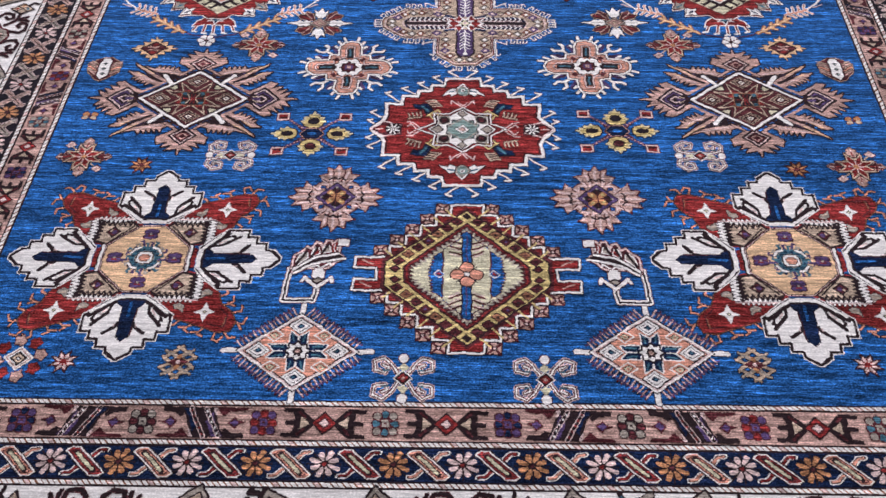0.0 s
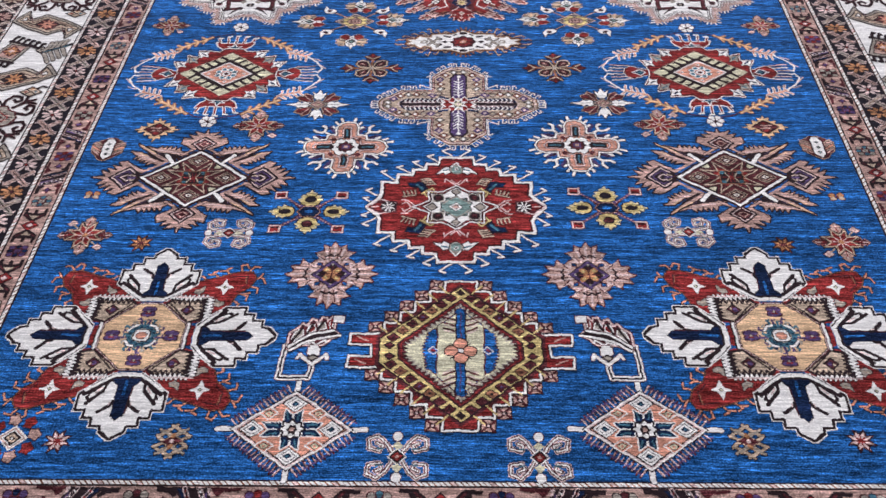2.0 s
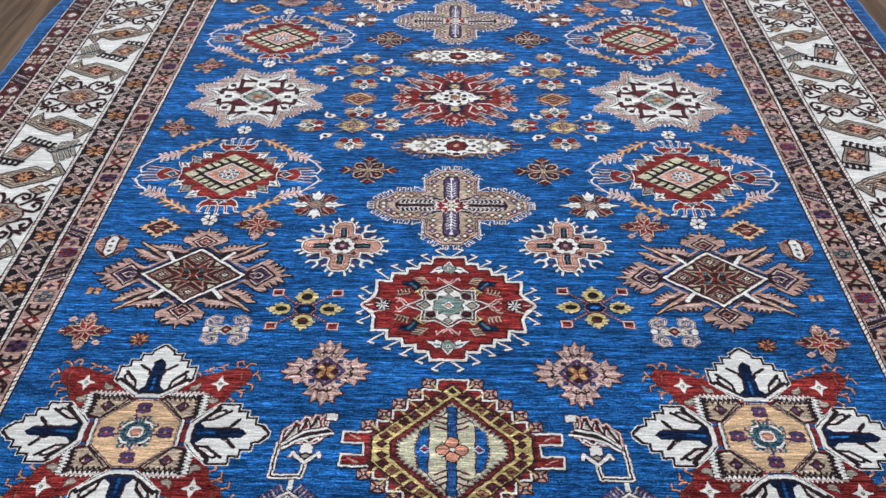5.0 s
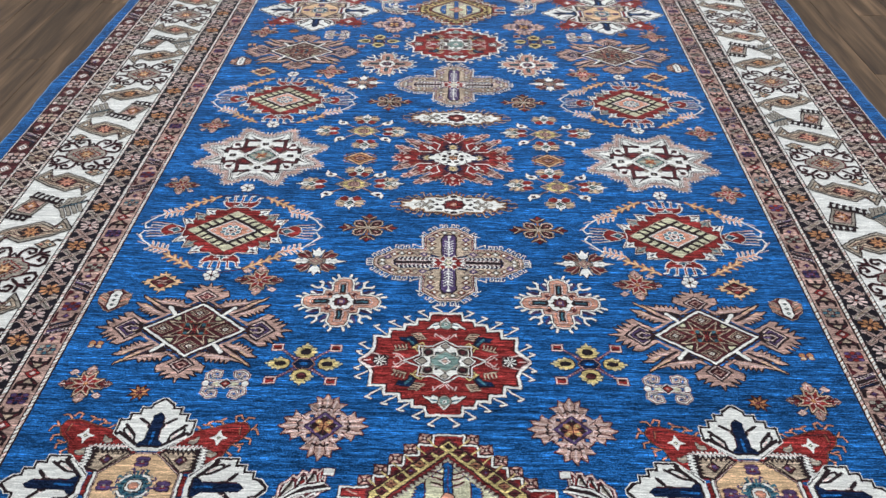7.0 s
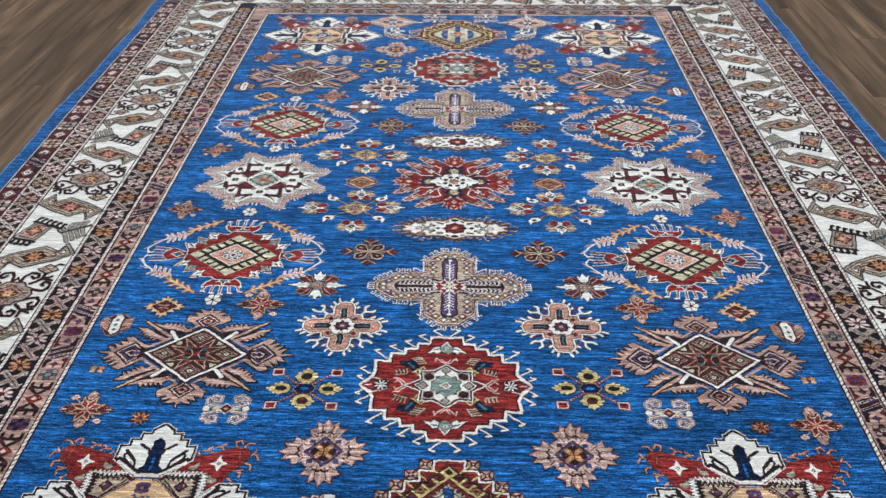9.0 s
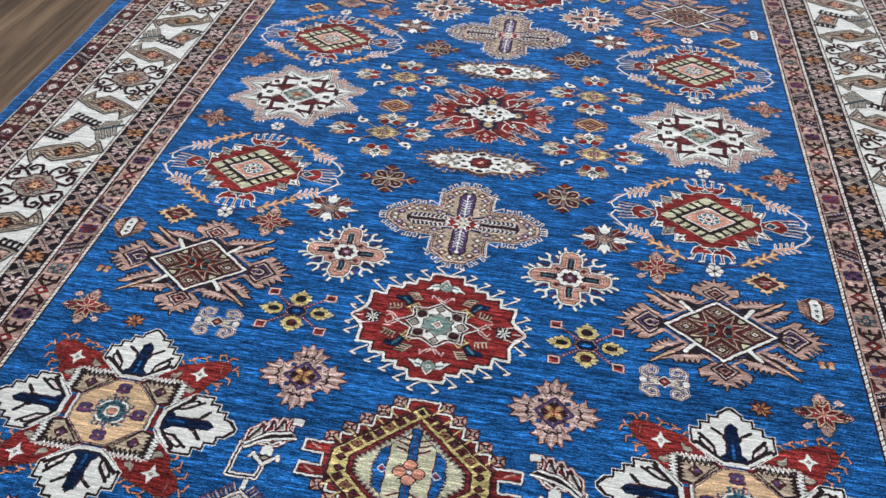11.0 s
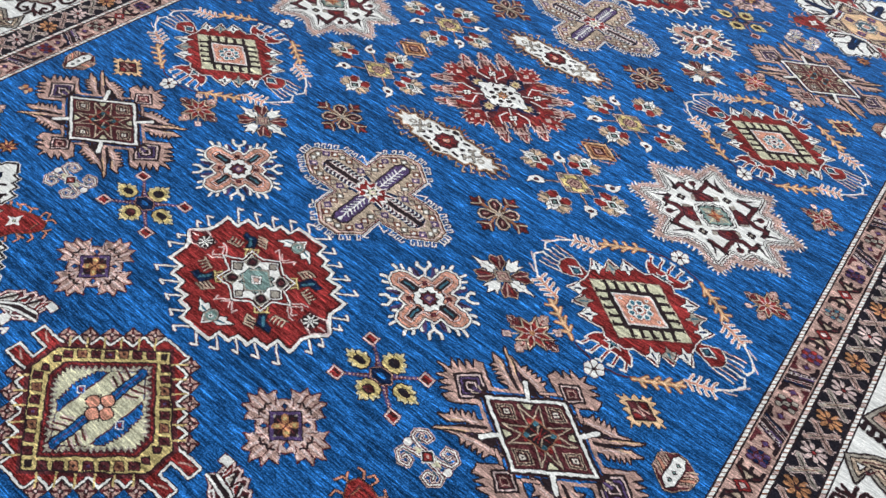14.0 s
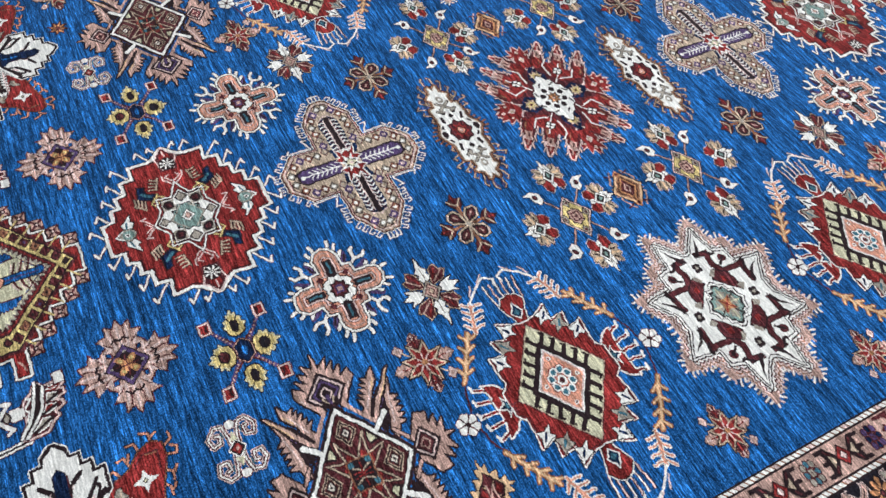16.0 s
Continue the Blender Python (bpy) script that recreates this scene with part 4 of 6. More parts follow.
def chart_ivory_star():
    c = Chart(0.423, 0.354, 9, wobble=0.0007)
    quart = [(.585, .0), (.60, .05), (.815, .262), (.53, .31), (.50, .445), (.345, .46), (.315, .765), (.08, .585), (0, .585)]
    ring = quart + [(-u, v) for u, v in quart[-2::-1]] + [(-u, -v) for u, v in quart[1:]] + [(u, -v) for u, v in quart[-2:0:-1]]
    halo = [(.69, 0), (.705, .045), (.925, .285), (.915, .325), (.635, .395), (.595, .55), (.42, .575), (.385, .875), (.34, .885), (.115, .705), (0, .705)]
    # fringe of short pale threads, standing off every side
    for p, q in zip(halo, halo[1:]):
        dx, dy = (q[0] - p[0]) * c.a, (q[1] - p[1]) * c.b
        size = math.hypot(dx, dy)
        nx, ny = dy / size / c.a / 1000, -dx / size / c.b / 1000
        m = max(1, int(size * 1000 / 8.5))
        for j, (u, v) in enumerate(along(p, q, m)):
            r = math.hypot(u * c.a, v * c.b) * 1000
            lean = (u * 4 / r, v * 4 / r)
            far = 6 + 5 * (j % 2)
            tip = (u + nx * far + lean[0] * c.a, v + ny * far + lean[1] * c.b)
            c.line("M" if j % 2 else "V", [(u, v), tip], 5.2, "xy", over=False)
            c.line("WWLS"[j % 4], [(u, v), tip], 4.0, "xy")
    whole = halo + [(-u, v) for u, v in halo[-2::-1]] + [(-u, -v) for u, v in halo[1:]] + [(u, -v) for u, v in halo[-2:0:-1]]
    c.poly("P", whole)
    for u, v in ((.575, .43), (.66, .33), (.40, .58)):
        c.dia("O", u, v, 20, 15, "xy")
    for p, q in zip(quart, quart[1:]):
        dx, dy = q[0] - p[0], q[1] - p[1]
        size = math.hypot(dx, dy)
        nx, ny = dy / size, -dx / size
        m = max(1, int(size / .05))
        out = lambda z: [(u + nx * z, v + ny * z) for u, v in teeth(p, q, m, -.024)]
        c.line("L", out(.080), 2.6, "xy")
        c.line("H", out(.062), 2.0, "xy")
        c.line("L", out(.045), 2.6, "xy")
        c.line("M", out(.026), 2.6, "xy")
        c.line("W", out(.010), 3.0, "xy")
    c.line("K", ring, 5.5, close=True)
    c.poly("W", ring)
    c.line("K", [(u * .955, v * .955) for u, v in ring], 2.2, close=True)
    # maroon band that zigzags round the heart and runs out into every point
    band = [(.535, .10), (.525, .215), (.395, .185), (.295, .235), (.29, .49), (.115, .475)]
    c.line("K", band, 13, "xy", square=True)
    c.line("M", band, 10, "xy", square=True)
    c.poly("K", [(.735, .235), (.61, .15), (.525, .06), (.505, .12), (.59, .175)], "xy")
    c.poly("K", [(.275, .675), (.185, .56), (.06, .475), (.125, .46), (.21, .545)], "xy")
    c.line("K", [(.55, .20), (.485, .27), (.49, .30)], 6, "xy")
    c.line("K", [(.235, .49), (.31, .54), (.335, .52)], 6, "xy")
    # marks in the points
    c.dot("M", .415, .345, 18, "xy", 17)
    c.line("K", [(.42, .355), (.36, .27)], 5.0, "xy")
    for u, v in ((.42, 0), (-.42, 0), (0, .375), (0, -.375)):
        for du, dv in ((.022, .02), (-.022, .02), (.022, -.02), (-.022, -.02)):
            c.dot("K", u + du, v + dv, 11, "", 10)
        c.dot("S", u, v, 7)
    # maroon blocks and grey triangles round the green heart
    c.poly("K", [(.26, .05), (.355, .14), (.33, .19), (.27, .285), (.19, .305), (.05, .285), (.15, .17)], "xy")
    c.poly("M", [(.26, .07), (.34, .145), (.315, .19), (.26, .27), (.19, .29), (.07, .272), (.16, .17)], "xy")
    c.poly("R", [(.20, .16), (.265, .16), (.245, .215), (.19, .215)], "xy")
    c.poly("S", [(.055, .29), (.115, .25), (.135, .31), (.10, .35)], "xy")
    c.poly("S", [(.30, .055), (.36, .12), (.335, .15), (.27, .09)], "xy")
    for dye, w, h in (("K", 108, 88), ("W", 103, 83), ("K", 93, 74), ("Q", 82, 64), ("S", 66, 51)):
        pts = [(w / 2, 0), (w * .45, h * .10), (w * .37, h * .12), (w * .36, h * .24), (w * .24, h * .26), (w * .22, h * .38), (w * .1, h * .40), (0, h / 2)]
        c.poly(dye, [(x / 1000 / c.a, y / 1000 / c.b) for x, y in pts] + [(0, 0)], "xy")
    for i in range(12):
        k = 2 * math.pi * i / 12
        c.line("GQK"[i % 3], [(.07 * math.cos(k), .07 * math.sin(k)), (.16 * math.cos(k), .16 * math.sin(k))], 3)
    c.star("F", 0, 0, 44, 4, .5, 45, 36)
    c.line("R", [(-.06, -.06), (.06, .06)], 3)
    c.line("R", [(-.06, .06), (.06, -.06)], 3)
    return c


def chart_fringed_diamond():
    c = Chart(0.256, 0.182, 10, wobble=0.0006)
    for i, (u, v) in enumerate(along((.78, .05), (.05, .80), 15)):
        ex, ey = u + .085, v + .15
        c.line("M" if i % 3 else "N", [(u - .02, v - .02), (ex, ey)], 3.6, "xy")
        c.line("V", [(ex - .035, ey - .05), (ex + .025, ey - .075)], 3.2, "xy")
        if i % 2 == 0:
            c.line("L", [(u, v), (ex - .01, ey - .02)], 2.4, "xy")
        else:
            c.line("P", [(u + .02, v + .03), (ex - .02, ey - .035)], 2.0, "xy")
    for s in (1, -1):
        for w, dye in ((11, "K"), (8.4, "W")):
            c.line(dye, [(.72 * s, 0), (1.0 * s, 0)], w)
            c.line(dye, [(0, .72 * s), (0, 1.0 * s)], w + 1)
    for dye, k in (("K", .845), ("W", .82), ("L", .78), ("K", .745), ("O", .72)):
        c.poly(dye, [(k, 0), (0, k * .98), (-k, 0), (0, -k * .98)])
    # nested ivory angles along the sides
    for dye, mm in (("W", 36), ("O", 29), ("K", 19), ("G", 15), ("O", 8)):
        c.dia(dye, .335, .33, mm, mm * .72, "xy")
    for u, v in ((.53, 0), (-.53, 0), (0, .53), (0, -.53)):
        for dye, mm in (("K", 46), ("W", 42), ("K", 32), ("W", 28), ("N", 15), ("T", 7)):
            c.dia(dye, u, v, mm, mm * .74)
    # navy star of eight slanting leaves on ivory lines
    leaves = ([(.14, .012), (.15, .135), (.40, .135), (.32, .012)], [(.012, .15), (.115, .16), (.115, .40), (.012, .30)])
    for q in leaves:
        c.line("W", q, 4.4, "xy", close=True)
    for q in leaves:
        c.poly("N", q, "xy")
    c.line("T", [(.20, .08), (.33, .10)], 3.4, "xy")
    c.line("T", [(.065, .22), (.085, .34)], 3.4, "xy")
    c.star("K", 0, 0, 50, 8, .74, 0, 42)
    c.star("W", 0, 0, 41, 8, .68, 0, 34)
    c.star("K", 0, 0, 21, 6, .7)
    c.dot("P", 0, 0, 8)
    return c


def chart_pipe():
    """A bent stem with a tulip at one end and a feathered leaf at the other."""
    c = Chart(0.128, 0.150, 11, wobble=0.0005)
    stem = [(.12, -.50), (.06, -.88), (-.80, -.88), (-.72, .00), (-.56, .12)]
    c.line("M", stem, 13)
    c.line("W", stem, 10)
    c.line("K", stem, 3.6)
    # the leaf: dark cells in ivory outlines on both sides of the rib
    outer = [(-.68, -.02), (-.66, .40), (-.50, .50), (-.30, .66), (-.16, .60), (-.06, .80), (.08, .78), (.14, .66), (.24, .86), (.38, .86), (.42, .74), (.54, .88), (.66, .70),
             (.62, .46), (.82, .32), (.56, .22), (.44, .08), (.16, .00), (-.24, .04), (-.60, -.12)]
    c.line("M", outer, 7.4, close=True)
    c.poly("M", outer)
    c.line("L", outer, 3.8, close=True)
    ribs = ([(-.64, -.02), (-.28, .20), (.04, .38), (.62, .46)], [(-.60, -.12), (-.20, .10), (.16, .22), (.82, .32)])
    c.poly("K", ribs[0] + ribs[1][::-1])
    cells = ([(-.56, .14), (-.50, .40), (-.32, .52), (-.28, .32)], [(-.16, .34), (-.12, .54), (.00, .66), (.06, .48)], [(.14, .50), (.20, .64), (.32, .74), (.36, .54)])
    for dye, q in zip("SRS", cells):
        c.line("W", q, 5.0, close=True)
        c.poly(dye, q)
        c.line("K", [q[0], q[2]], 5.2)
    for q in ([(-.16, .06), (.08, .12), (.14, .03)], [(.20, .06), (.40, .20), (.46, .10)]):
        c.line("W", q, 3.4)
    for q in ribs:
        c.line("K", q, 7.4)
        c.line("W", q, 4.6)
    for u, v in ((.44, .52), (.52, .58)):
        c.line("R", [(u, v), (u + .02, v + .22)], 3.0)
        c.line("W", [(u + .05, v), (u + .06, v + .20)], 2.6)
    c.box("M", .74, .80, 24, 19)
    c.box("W", .74, .80, 20, 15)
    # tulip with curled side petals
    for w, dye in ((9.5, "M"), (6.4, "W")):
        c.line(dye, [(.12, -.50), (-.06, -.40), (-.26, -.24), (-.32, -.34)], w)
        c.line(dye, [(.12, -.50), (.30, -.38), (.48, -.24), (.54, -.36)], w)
        c.box(dye, .11, -.14, 16 + w, 9 + w)
        c.box(dye, .11, -.12, 9 + w, 16 + w)
    c.dia("K", .11, -.31, 26, 16)
    c.dia("S", .11, -.32, 17, 9)
    return c


def chart_scroll_cross(turn=False):
    """Four scrolled leaves round a crimson diamond; the light buds stand on one axis."""
    c = Chart(0.100, 0.082, 12, wobble=0.0004)
    scroll = [(.20, .14), (.50, .18), (.86, .30), (.92, .62), (.62, .90), (.30, .80), (.34, .50), (.60, .46), (.64, .62)] if turn else \
             [(.16, .18), (.40, .62), (.66, .90), (.98, .74), (.96, .36), (.60, .26), (.50, .50), (.70, .60)]
    c.line("L", scroll, 9.4, "xy")
    c.line("M", scroll, 6.4, "xy")
    c.line("W", scroll, 2.6, "xy")
    c.line("T", [(.50, .34), (.68, .38)], 3.0, "xy")
    c.dia("W", 0, 0, 34, 30)
    c.dia("K", 0, 0, 29, 25)
    c.dia("R", 0, 0, 20, 16)
    c.dot("P", 0, 0, 6)
    if turn:
        c.poly("G", [(.30, .14), (.66, 0), (.30, -.14)], "x")
        c.dot("M", .86, 0, 18, "x")
        c.dot("W", .86, 0, 15, "x")
    else:
        c.poly("G", [(.20, .44), (0, .70), (-.20, .44), (0, .30)], "y")
        c.dot("M", 0, .88, 19, "y")
        c.dot("W", 0, .88, 16, "y")
    return c


def chart_twig_star():
    c = Chart(0.086, 0.063, 13)
    for k in range(3):
        c.line("A", [(.10 + .28 * k, .92 - .30 * k), (-.62 + .28 * k, .30 - .30 * k)], 5, "xy")
    c.line("S", [(.55, .7), (-.1, .1)], 4, "xy")
    c.rim("K", 1)
    c.star("M", 0, 0, 40, 4, .5, 0, 32)
    c.dot("F", .0, .30, 9, "y")
    c.dot("L", 0, 0, 7)
    return c


def chart_small_rosette(leaf, edge, heart, mm=44, petals=8, buds=""):
    """A small eight-petalled star; the larger ones carry four feathered leaves and two light buds."""
    c = Chart(mm / 1000 * (1.9 if buds else 1.0), mm / 1000 * (1.7 if buds else .82), 14)
    if buds:
        for ax, ay in ((1, 0), (-1, 0), (0, 1), (0, -1)):
            q = [(.40, 0), (.50, .16), (.62, .12), (.66, .24), (.78, .09), (.84, .16), (1.0, 0), (.84, -.16), (.78, -.09), (.66, -.24), (.62, -.12), (.50, -.16)]
            q = [(ax * r - ay * s, ay * r + ax * s) for r, s in q]
            c.line("K", q, 4.4, close=True)
            c.line(buds, q, 2.4, close=True)
            c.poly("M" if ax else buds, q)
            c.line("L", [(ax * .56, ay * .56), (ax * .92, ay * .92)], 3)
            c.line("R", [(ax * .45, ay * .45), (ax * .74, ay * .74)], 2.6)
        for s in (1, -1):
            c.line("A", [(.36 * s, -.36 * s), (.52 * s, -.52 * s)], 3)
            c.dia("M", .62 * s, -.62 * s, mm * .42, mm * .34)
            c.dia("L", .62 * s, -.62 * s, mm * .36, mm * .28)
            c.dia("P", .62 * s, -.62 * s, mm * .18, mm * .13)
    k = 1.24 if buds else 1.0
    c.star("K", 0, 0, mm * 1.26 * k, petals, .56, 22.5, mm * 1.14 * k)
    c.star(edge, 0, 0, mm * 1.14 * k, petals, .53, 22.5, mm * 1.02 * k)
    c.star(leaf, 0, 0, mm * .98 * k, petals, .46, 22.5, mm * .86 * k)
    for i in range(petals):
        k = 2 * math.pi * i / petals
        r = .28 if buds else .46
        c.line("L" if buds else heart, [(0, 0), (r * math.cos(k), r * math.sin(k))], 2.6)
    c.dot(heart, 0, 0, mm * .18)
    return c


def chart_corner_bloom():
    c = Chart(0.10, 0.092, 15)
    for i in range(8):
        k = 2 * math.pi * i / 8 + .2
        c.star("WRPR"[i % 4] if i % 2 else "P", .74 * math.cos(k), .74 * math.sin(k), 24, 5, .7)
        if i % 2:
            c.star("R", .74 * math.cos(k), .74 * math.sin(k), 18, 5, .7)
    c.rim("M", 1)
    for dye, mm in (("W", 54), ("P", 46), ("W", 38), ("K", 32), ("A", 22), ("K", 12), ("W", 6)):
        c.dia(dye, 0, 0, mm, mm * .86)
    return c


def chart_pink_bloom():
    """Four ragged pink blossoms round a purple diamond with a gold star."""
    c = Chart(0.174, 0.156, 16)
    up = [(.24, .14), (.27, .24), (.38, .27), (.40, .46), (.52, .32), (.62, .34), (.70, .48), (.75, .26), (.96, .27), (.86, .10), (1.06, 0)]
    lobe = up + [(u, -v * .94) for u, v in up[-2::-1]]
    for flip in (0, 1):
        for s in (1, -1):
            t = (lambda u, v: (u * s, v)) if not flip else (lambda u, v: (v, u * s))
            c.line("M", [t(u, v) for u, v in lobe], 4.4, close=True)
    for flip in (0, 1):
        for s in (1, -1):
            t = (lambda u, v: (u * s, v)) if not flip else (lambda u, v: (v, u * s))
            c.poly("P", [t(u, v) for u, v in lobe])
            for k, v in ((.94, 0), (.84, .21), (.84, -.21), (.66, .38), (.66, -.38), (.40, .36), (.40, -.36)):
                c.line("L", [t(.40, v * .62), t(k, v)], 4.4)
            for v in (.13, -.13):
                c.line("M", [t(.50, v * .7), t(.86, v * 1.1)], 2.2)
            c.line("M", [t(.46, .20), t(.58, .34)], 2.2)
            c.line("M", [t(.46, -.20), t(.58, -.34)], 2.2)
            c.line("K", [t(.56, -.18), t(.63, -.08), t(.57, 0), t(.63, .08), t(.56, .18)], 4.0)
            c.line("L", [t(.46, -.08), t(.46, .08)], 3.0)
    c.dia("K", 0, 0, 84, 76)
    c.dia("V", 0, 0, 78, 70)
    c.dia("K", 0, 0, 60, 54)
    for u, v in ((.32, 0), (-.32, 0), (0, .32), (0, -.32)):
        c.dot("S", u, v, 5)
    for i in range(4):
        k = math.pi * (i + .5) / 2
        c.line("F", [(.05 * math.cos(k), .05 * math.sin(k)), (.21 * math.cos(k), .21 * math.sin(k))], 11)
        c.dot("Y", .17 * math.cos(k), .17 * math.sin(k), 7)
    c.line("M", [(-.22, 0), (.22, 0)], 2.6)
    c.line("M", [(0, -.22), (0, .22)], 2.6)
    return c


def chart_gold_quatrefoil():
    c = Chart(0.166, 0.136, 17, wobble=0.0005)
    c.line("V", [(.10, .12), (.66, .60)], 7.0, "xy")
    c.line("M", [(.22, .12), (.40, .34)], 4.0, "xy")
    for u, v in along((.16, .16), (.66, .60), 7):
        c.dot("P", u, v, 3.8, "xy")
    # crimson squares with a pale rim at the corners
    for dye, w in (("M", 8.4), ("L", 5.4)):
        c.line(dye, [(.68, .60), (.92, .60), (.92, .82), (.68, .82)], w, "xy", close=True, square=True)
    c.box("R", .80, .71, 19, 14, "xy")
    c.line("K", [(.71, .66), (.80, .68), (.87, .64)], 3.4, "xy")
    crown = [(-1.0, .30), (-.76, .78), (-.30, .88), (-.14, 1.10), (.08, .76), (.38, .90), (.46, .46), (.78, .44), (.78, .16), (1.16, 0)]
    whole = crown + [(r, -s) for r, s in crown[::-1]]
    for ax, ay, off, R, S in ((1, 0, .69, .0245, .0165), (-1, 0, .69, .0245, .0165), (0, 1, .56, .0205, .0235), (0, -1, .56, .0205, .0235)):
        q = []
        for r, s in whole:
            x, y = (ax * R * r - ay * S * s), (ay * R * r + ax * S * s)
            q.append((ax * off + x / c.a, ay * off + y / c.b))
        cu, cv = ax * (off - .06), ay * (off - .04)
        c.line("K", q, 5.4, close=True)
        c.poly("Y", q)
        c.line("G", q[2:-2], 2.4)
        c.dot("K", cu, cv, 27 if ax else 25, "", 15 if ax else 20)
        c.dot("M" if ay < 0 else "E", cu, cv, 20 if ax else 19, "", 9 if ax else 14)
        for m in (.5, -.5):
            tip = (ax * (off + .15) - ay * m * S / c.a, ay * (off + .15) + ax * m * S / c.b)
            c.line("K", [(cu, cv), tip], 2.0)
    bead = [(-.27, 0), (-.14, .18), (.14, .18), (.27, 0), (.14, -.18), (-.14, -.18)]
    c.line("M", bead, 9.0, close=True)
    c.line("P", bead, 6.0, close=True)
    c.line("K", bead, 3.4, close=True)
    c.poly("N", bead)
    c.dot("B", 0, 0, 20, "", 9)
    return c


def chart_salmon_cross():
    c = Chart(0.226, 0.200, 18)
    # purple patches, forked ivory twigs and thorns
    c.line("V", [(.42, .27), (.62, .34)], 13, "xy")
    c.line("V", [(.24, .50), (.33, .66)], 13, "xy")
    c.line("K", [(.44, .30), (.58, .36)], 4, "xy")
    twigs = ([(.26, .30), (.46, .50)], [(.46, .50), (.62, .50), (.68, .56)], [(.46, .50), (.45, .66), (.52, .72)], [(.56, .24), (.68, .34)], [(.70, .20), (.84, .28)],
             [(.76, .12), (.96, .18)], [(.20, .58), (.31, .68)], [(.17, .70), (.26, .84)], [(.10, .80), (.15, .97)])
    for w, dye in ((9, "K"), (6.2, "W")):
        for pts in twigs:
            c.line(dye, pts, w, "xy")
    arm = [(.19, .38), (.195, .66), (.13, .78), (0, .81)]
    side = [(.19, .38), (.37, .36), (.385, .20), (.66, .20), (.78, .12), (.81, 0)]
    q = arm[::-1] + side[1:]
    full = q + [(u, -v) for u, v in q[::-1]]
    c.line("K", full, 15, "x")
    c.line("W", full, 12, "x")
    c.line("K", full, 4, "x")
    c.poly("O", full, "x")
    c.line("P", [(u * .93, v * .93) for u, v in full], 3.0, "x")
    inner = [(0, .68), (.075, .66), (.085, .32), (.20, .30), (.30, .22), (.30, .105), (.62, .10), (.67, 0)]
    c.line("M", inner, 5.4, "xy")
    c.line("L", inner, 3.0, "xy")
    for s in (1, -1):
        c.poly("K", [(.26 * s, .08), (.60 * s, .08), (.60 * s, -.08), (.26 * s, -.08)])
        c.line("T", [(.34 * s, 0), (.55 * s, 0)], 4.5)
        c.poly("K", [(.065, .28 * s), (.065, .62 * s), (-.065, .62 * s), (-.065, .28 * s)])
        c.line("T", [(0, .36 * s), (0, .57 * s)], 4.5)
    c.dia("M", .27, .25, 17, 15, "xy")
    for dye, k in (("K", .90), ("W", .82)):
        c.poly(dye, [(.34 * k, .11 * k), (.26 * k, .15 * k), (.23 * k, .26 * k), (.12 * k, .34 * k), (.05 * k, .27 * k), (0, .31 * k), (0, 0), (.29 * k, 0)], "xy")
    c.star("K", 0, 0, 46, 8, .72, 0, 40)
    c.star("M", 0, 0, 38, 8, .66, 0, 33)
    c.box("V", 0, 0, 17, 14)
    c.box("P", 0, 0, 9, 8)
    return c


def chart_hexagon_bud():
    c = Chart(0.080, 0.078, 19)
    wings = [(-.30, -.86), (-.86, -.30), (-.96, .40), (-.66, .62), (-.20, .92), (.20, .92), (.66, .62), (.96, .40), (.86, -.30), (.30, -.86), (0, -1.0)]
    c.line("K", wings, 4.6, close=True)
    c.line("A", wings, 2.4, close=True)
    c.poly("M", wings)
    for k in range(3):
        c.line("O" if k % 2 else "P", [(.44, -.46 + .34 * k), (.88, -.12 + .30 * k)], 4.4, "x")
        c.line("A", [(.42, -.30 + .34 * k), (.90, .04 + .30 * k)], 2.2, "x")
    core = [(-.30, -.56), (-.30, .54), (-.14, .84), (.14, .84), (.30, .54), (.30, -.56), (0, -.86)]
    c.line("K", core, 4.0, close=True)
    c.poly("W", core)
    for v in (.42, 0, -.42):
        c.dia("K", 0, v, 12, 10)
        c.dia("Q", 0, v, 6, 5)
    return c


def chart_gold_diamond():
    c = Chart(0.113, 0.084, 20)
    c.poly("D", teeth((1.0, 0), (0, 1.0), 4, .26) + [(0, 0)], "xy")
    c.rim("K", 1)
    for u, v, w, h in ((.30, 0, 34, 24), (0, .30, 34, 24)):
        c.dia("K", u, v, w, h, "xy")
    for u, v, w, h in ((.30, 0, 27, 18), (0, .30, 27, 18), (0, 0, 30, 22)):
        c.dia("M", u, v, w, h, "xy")
    c.dia("R", 0, .30, 17, 11, "xy")
    c.line("P", [(-.24, .12), (.16, .12), (-.16, -.12), (.24, -.12)], 2.8)
    return c


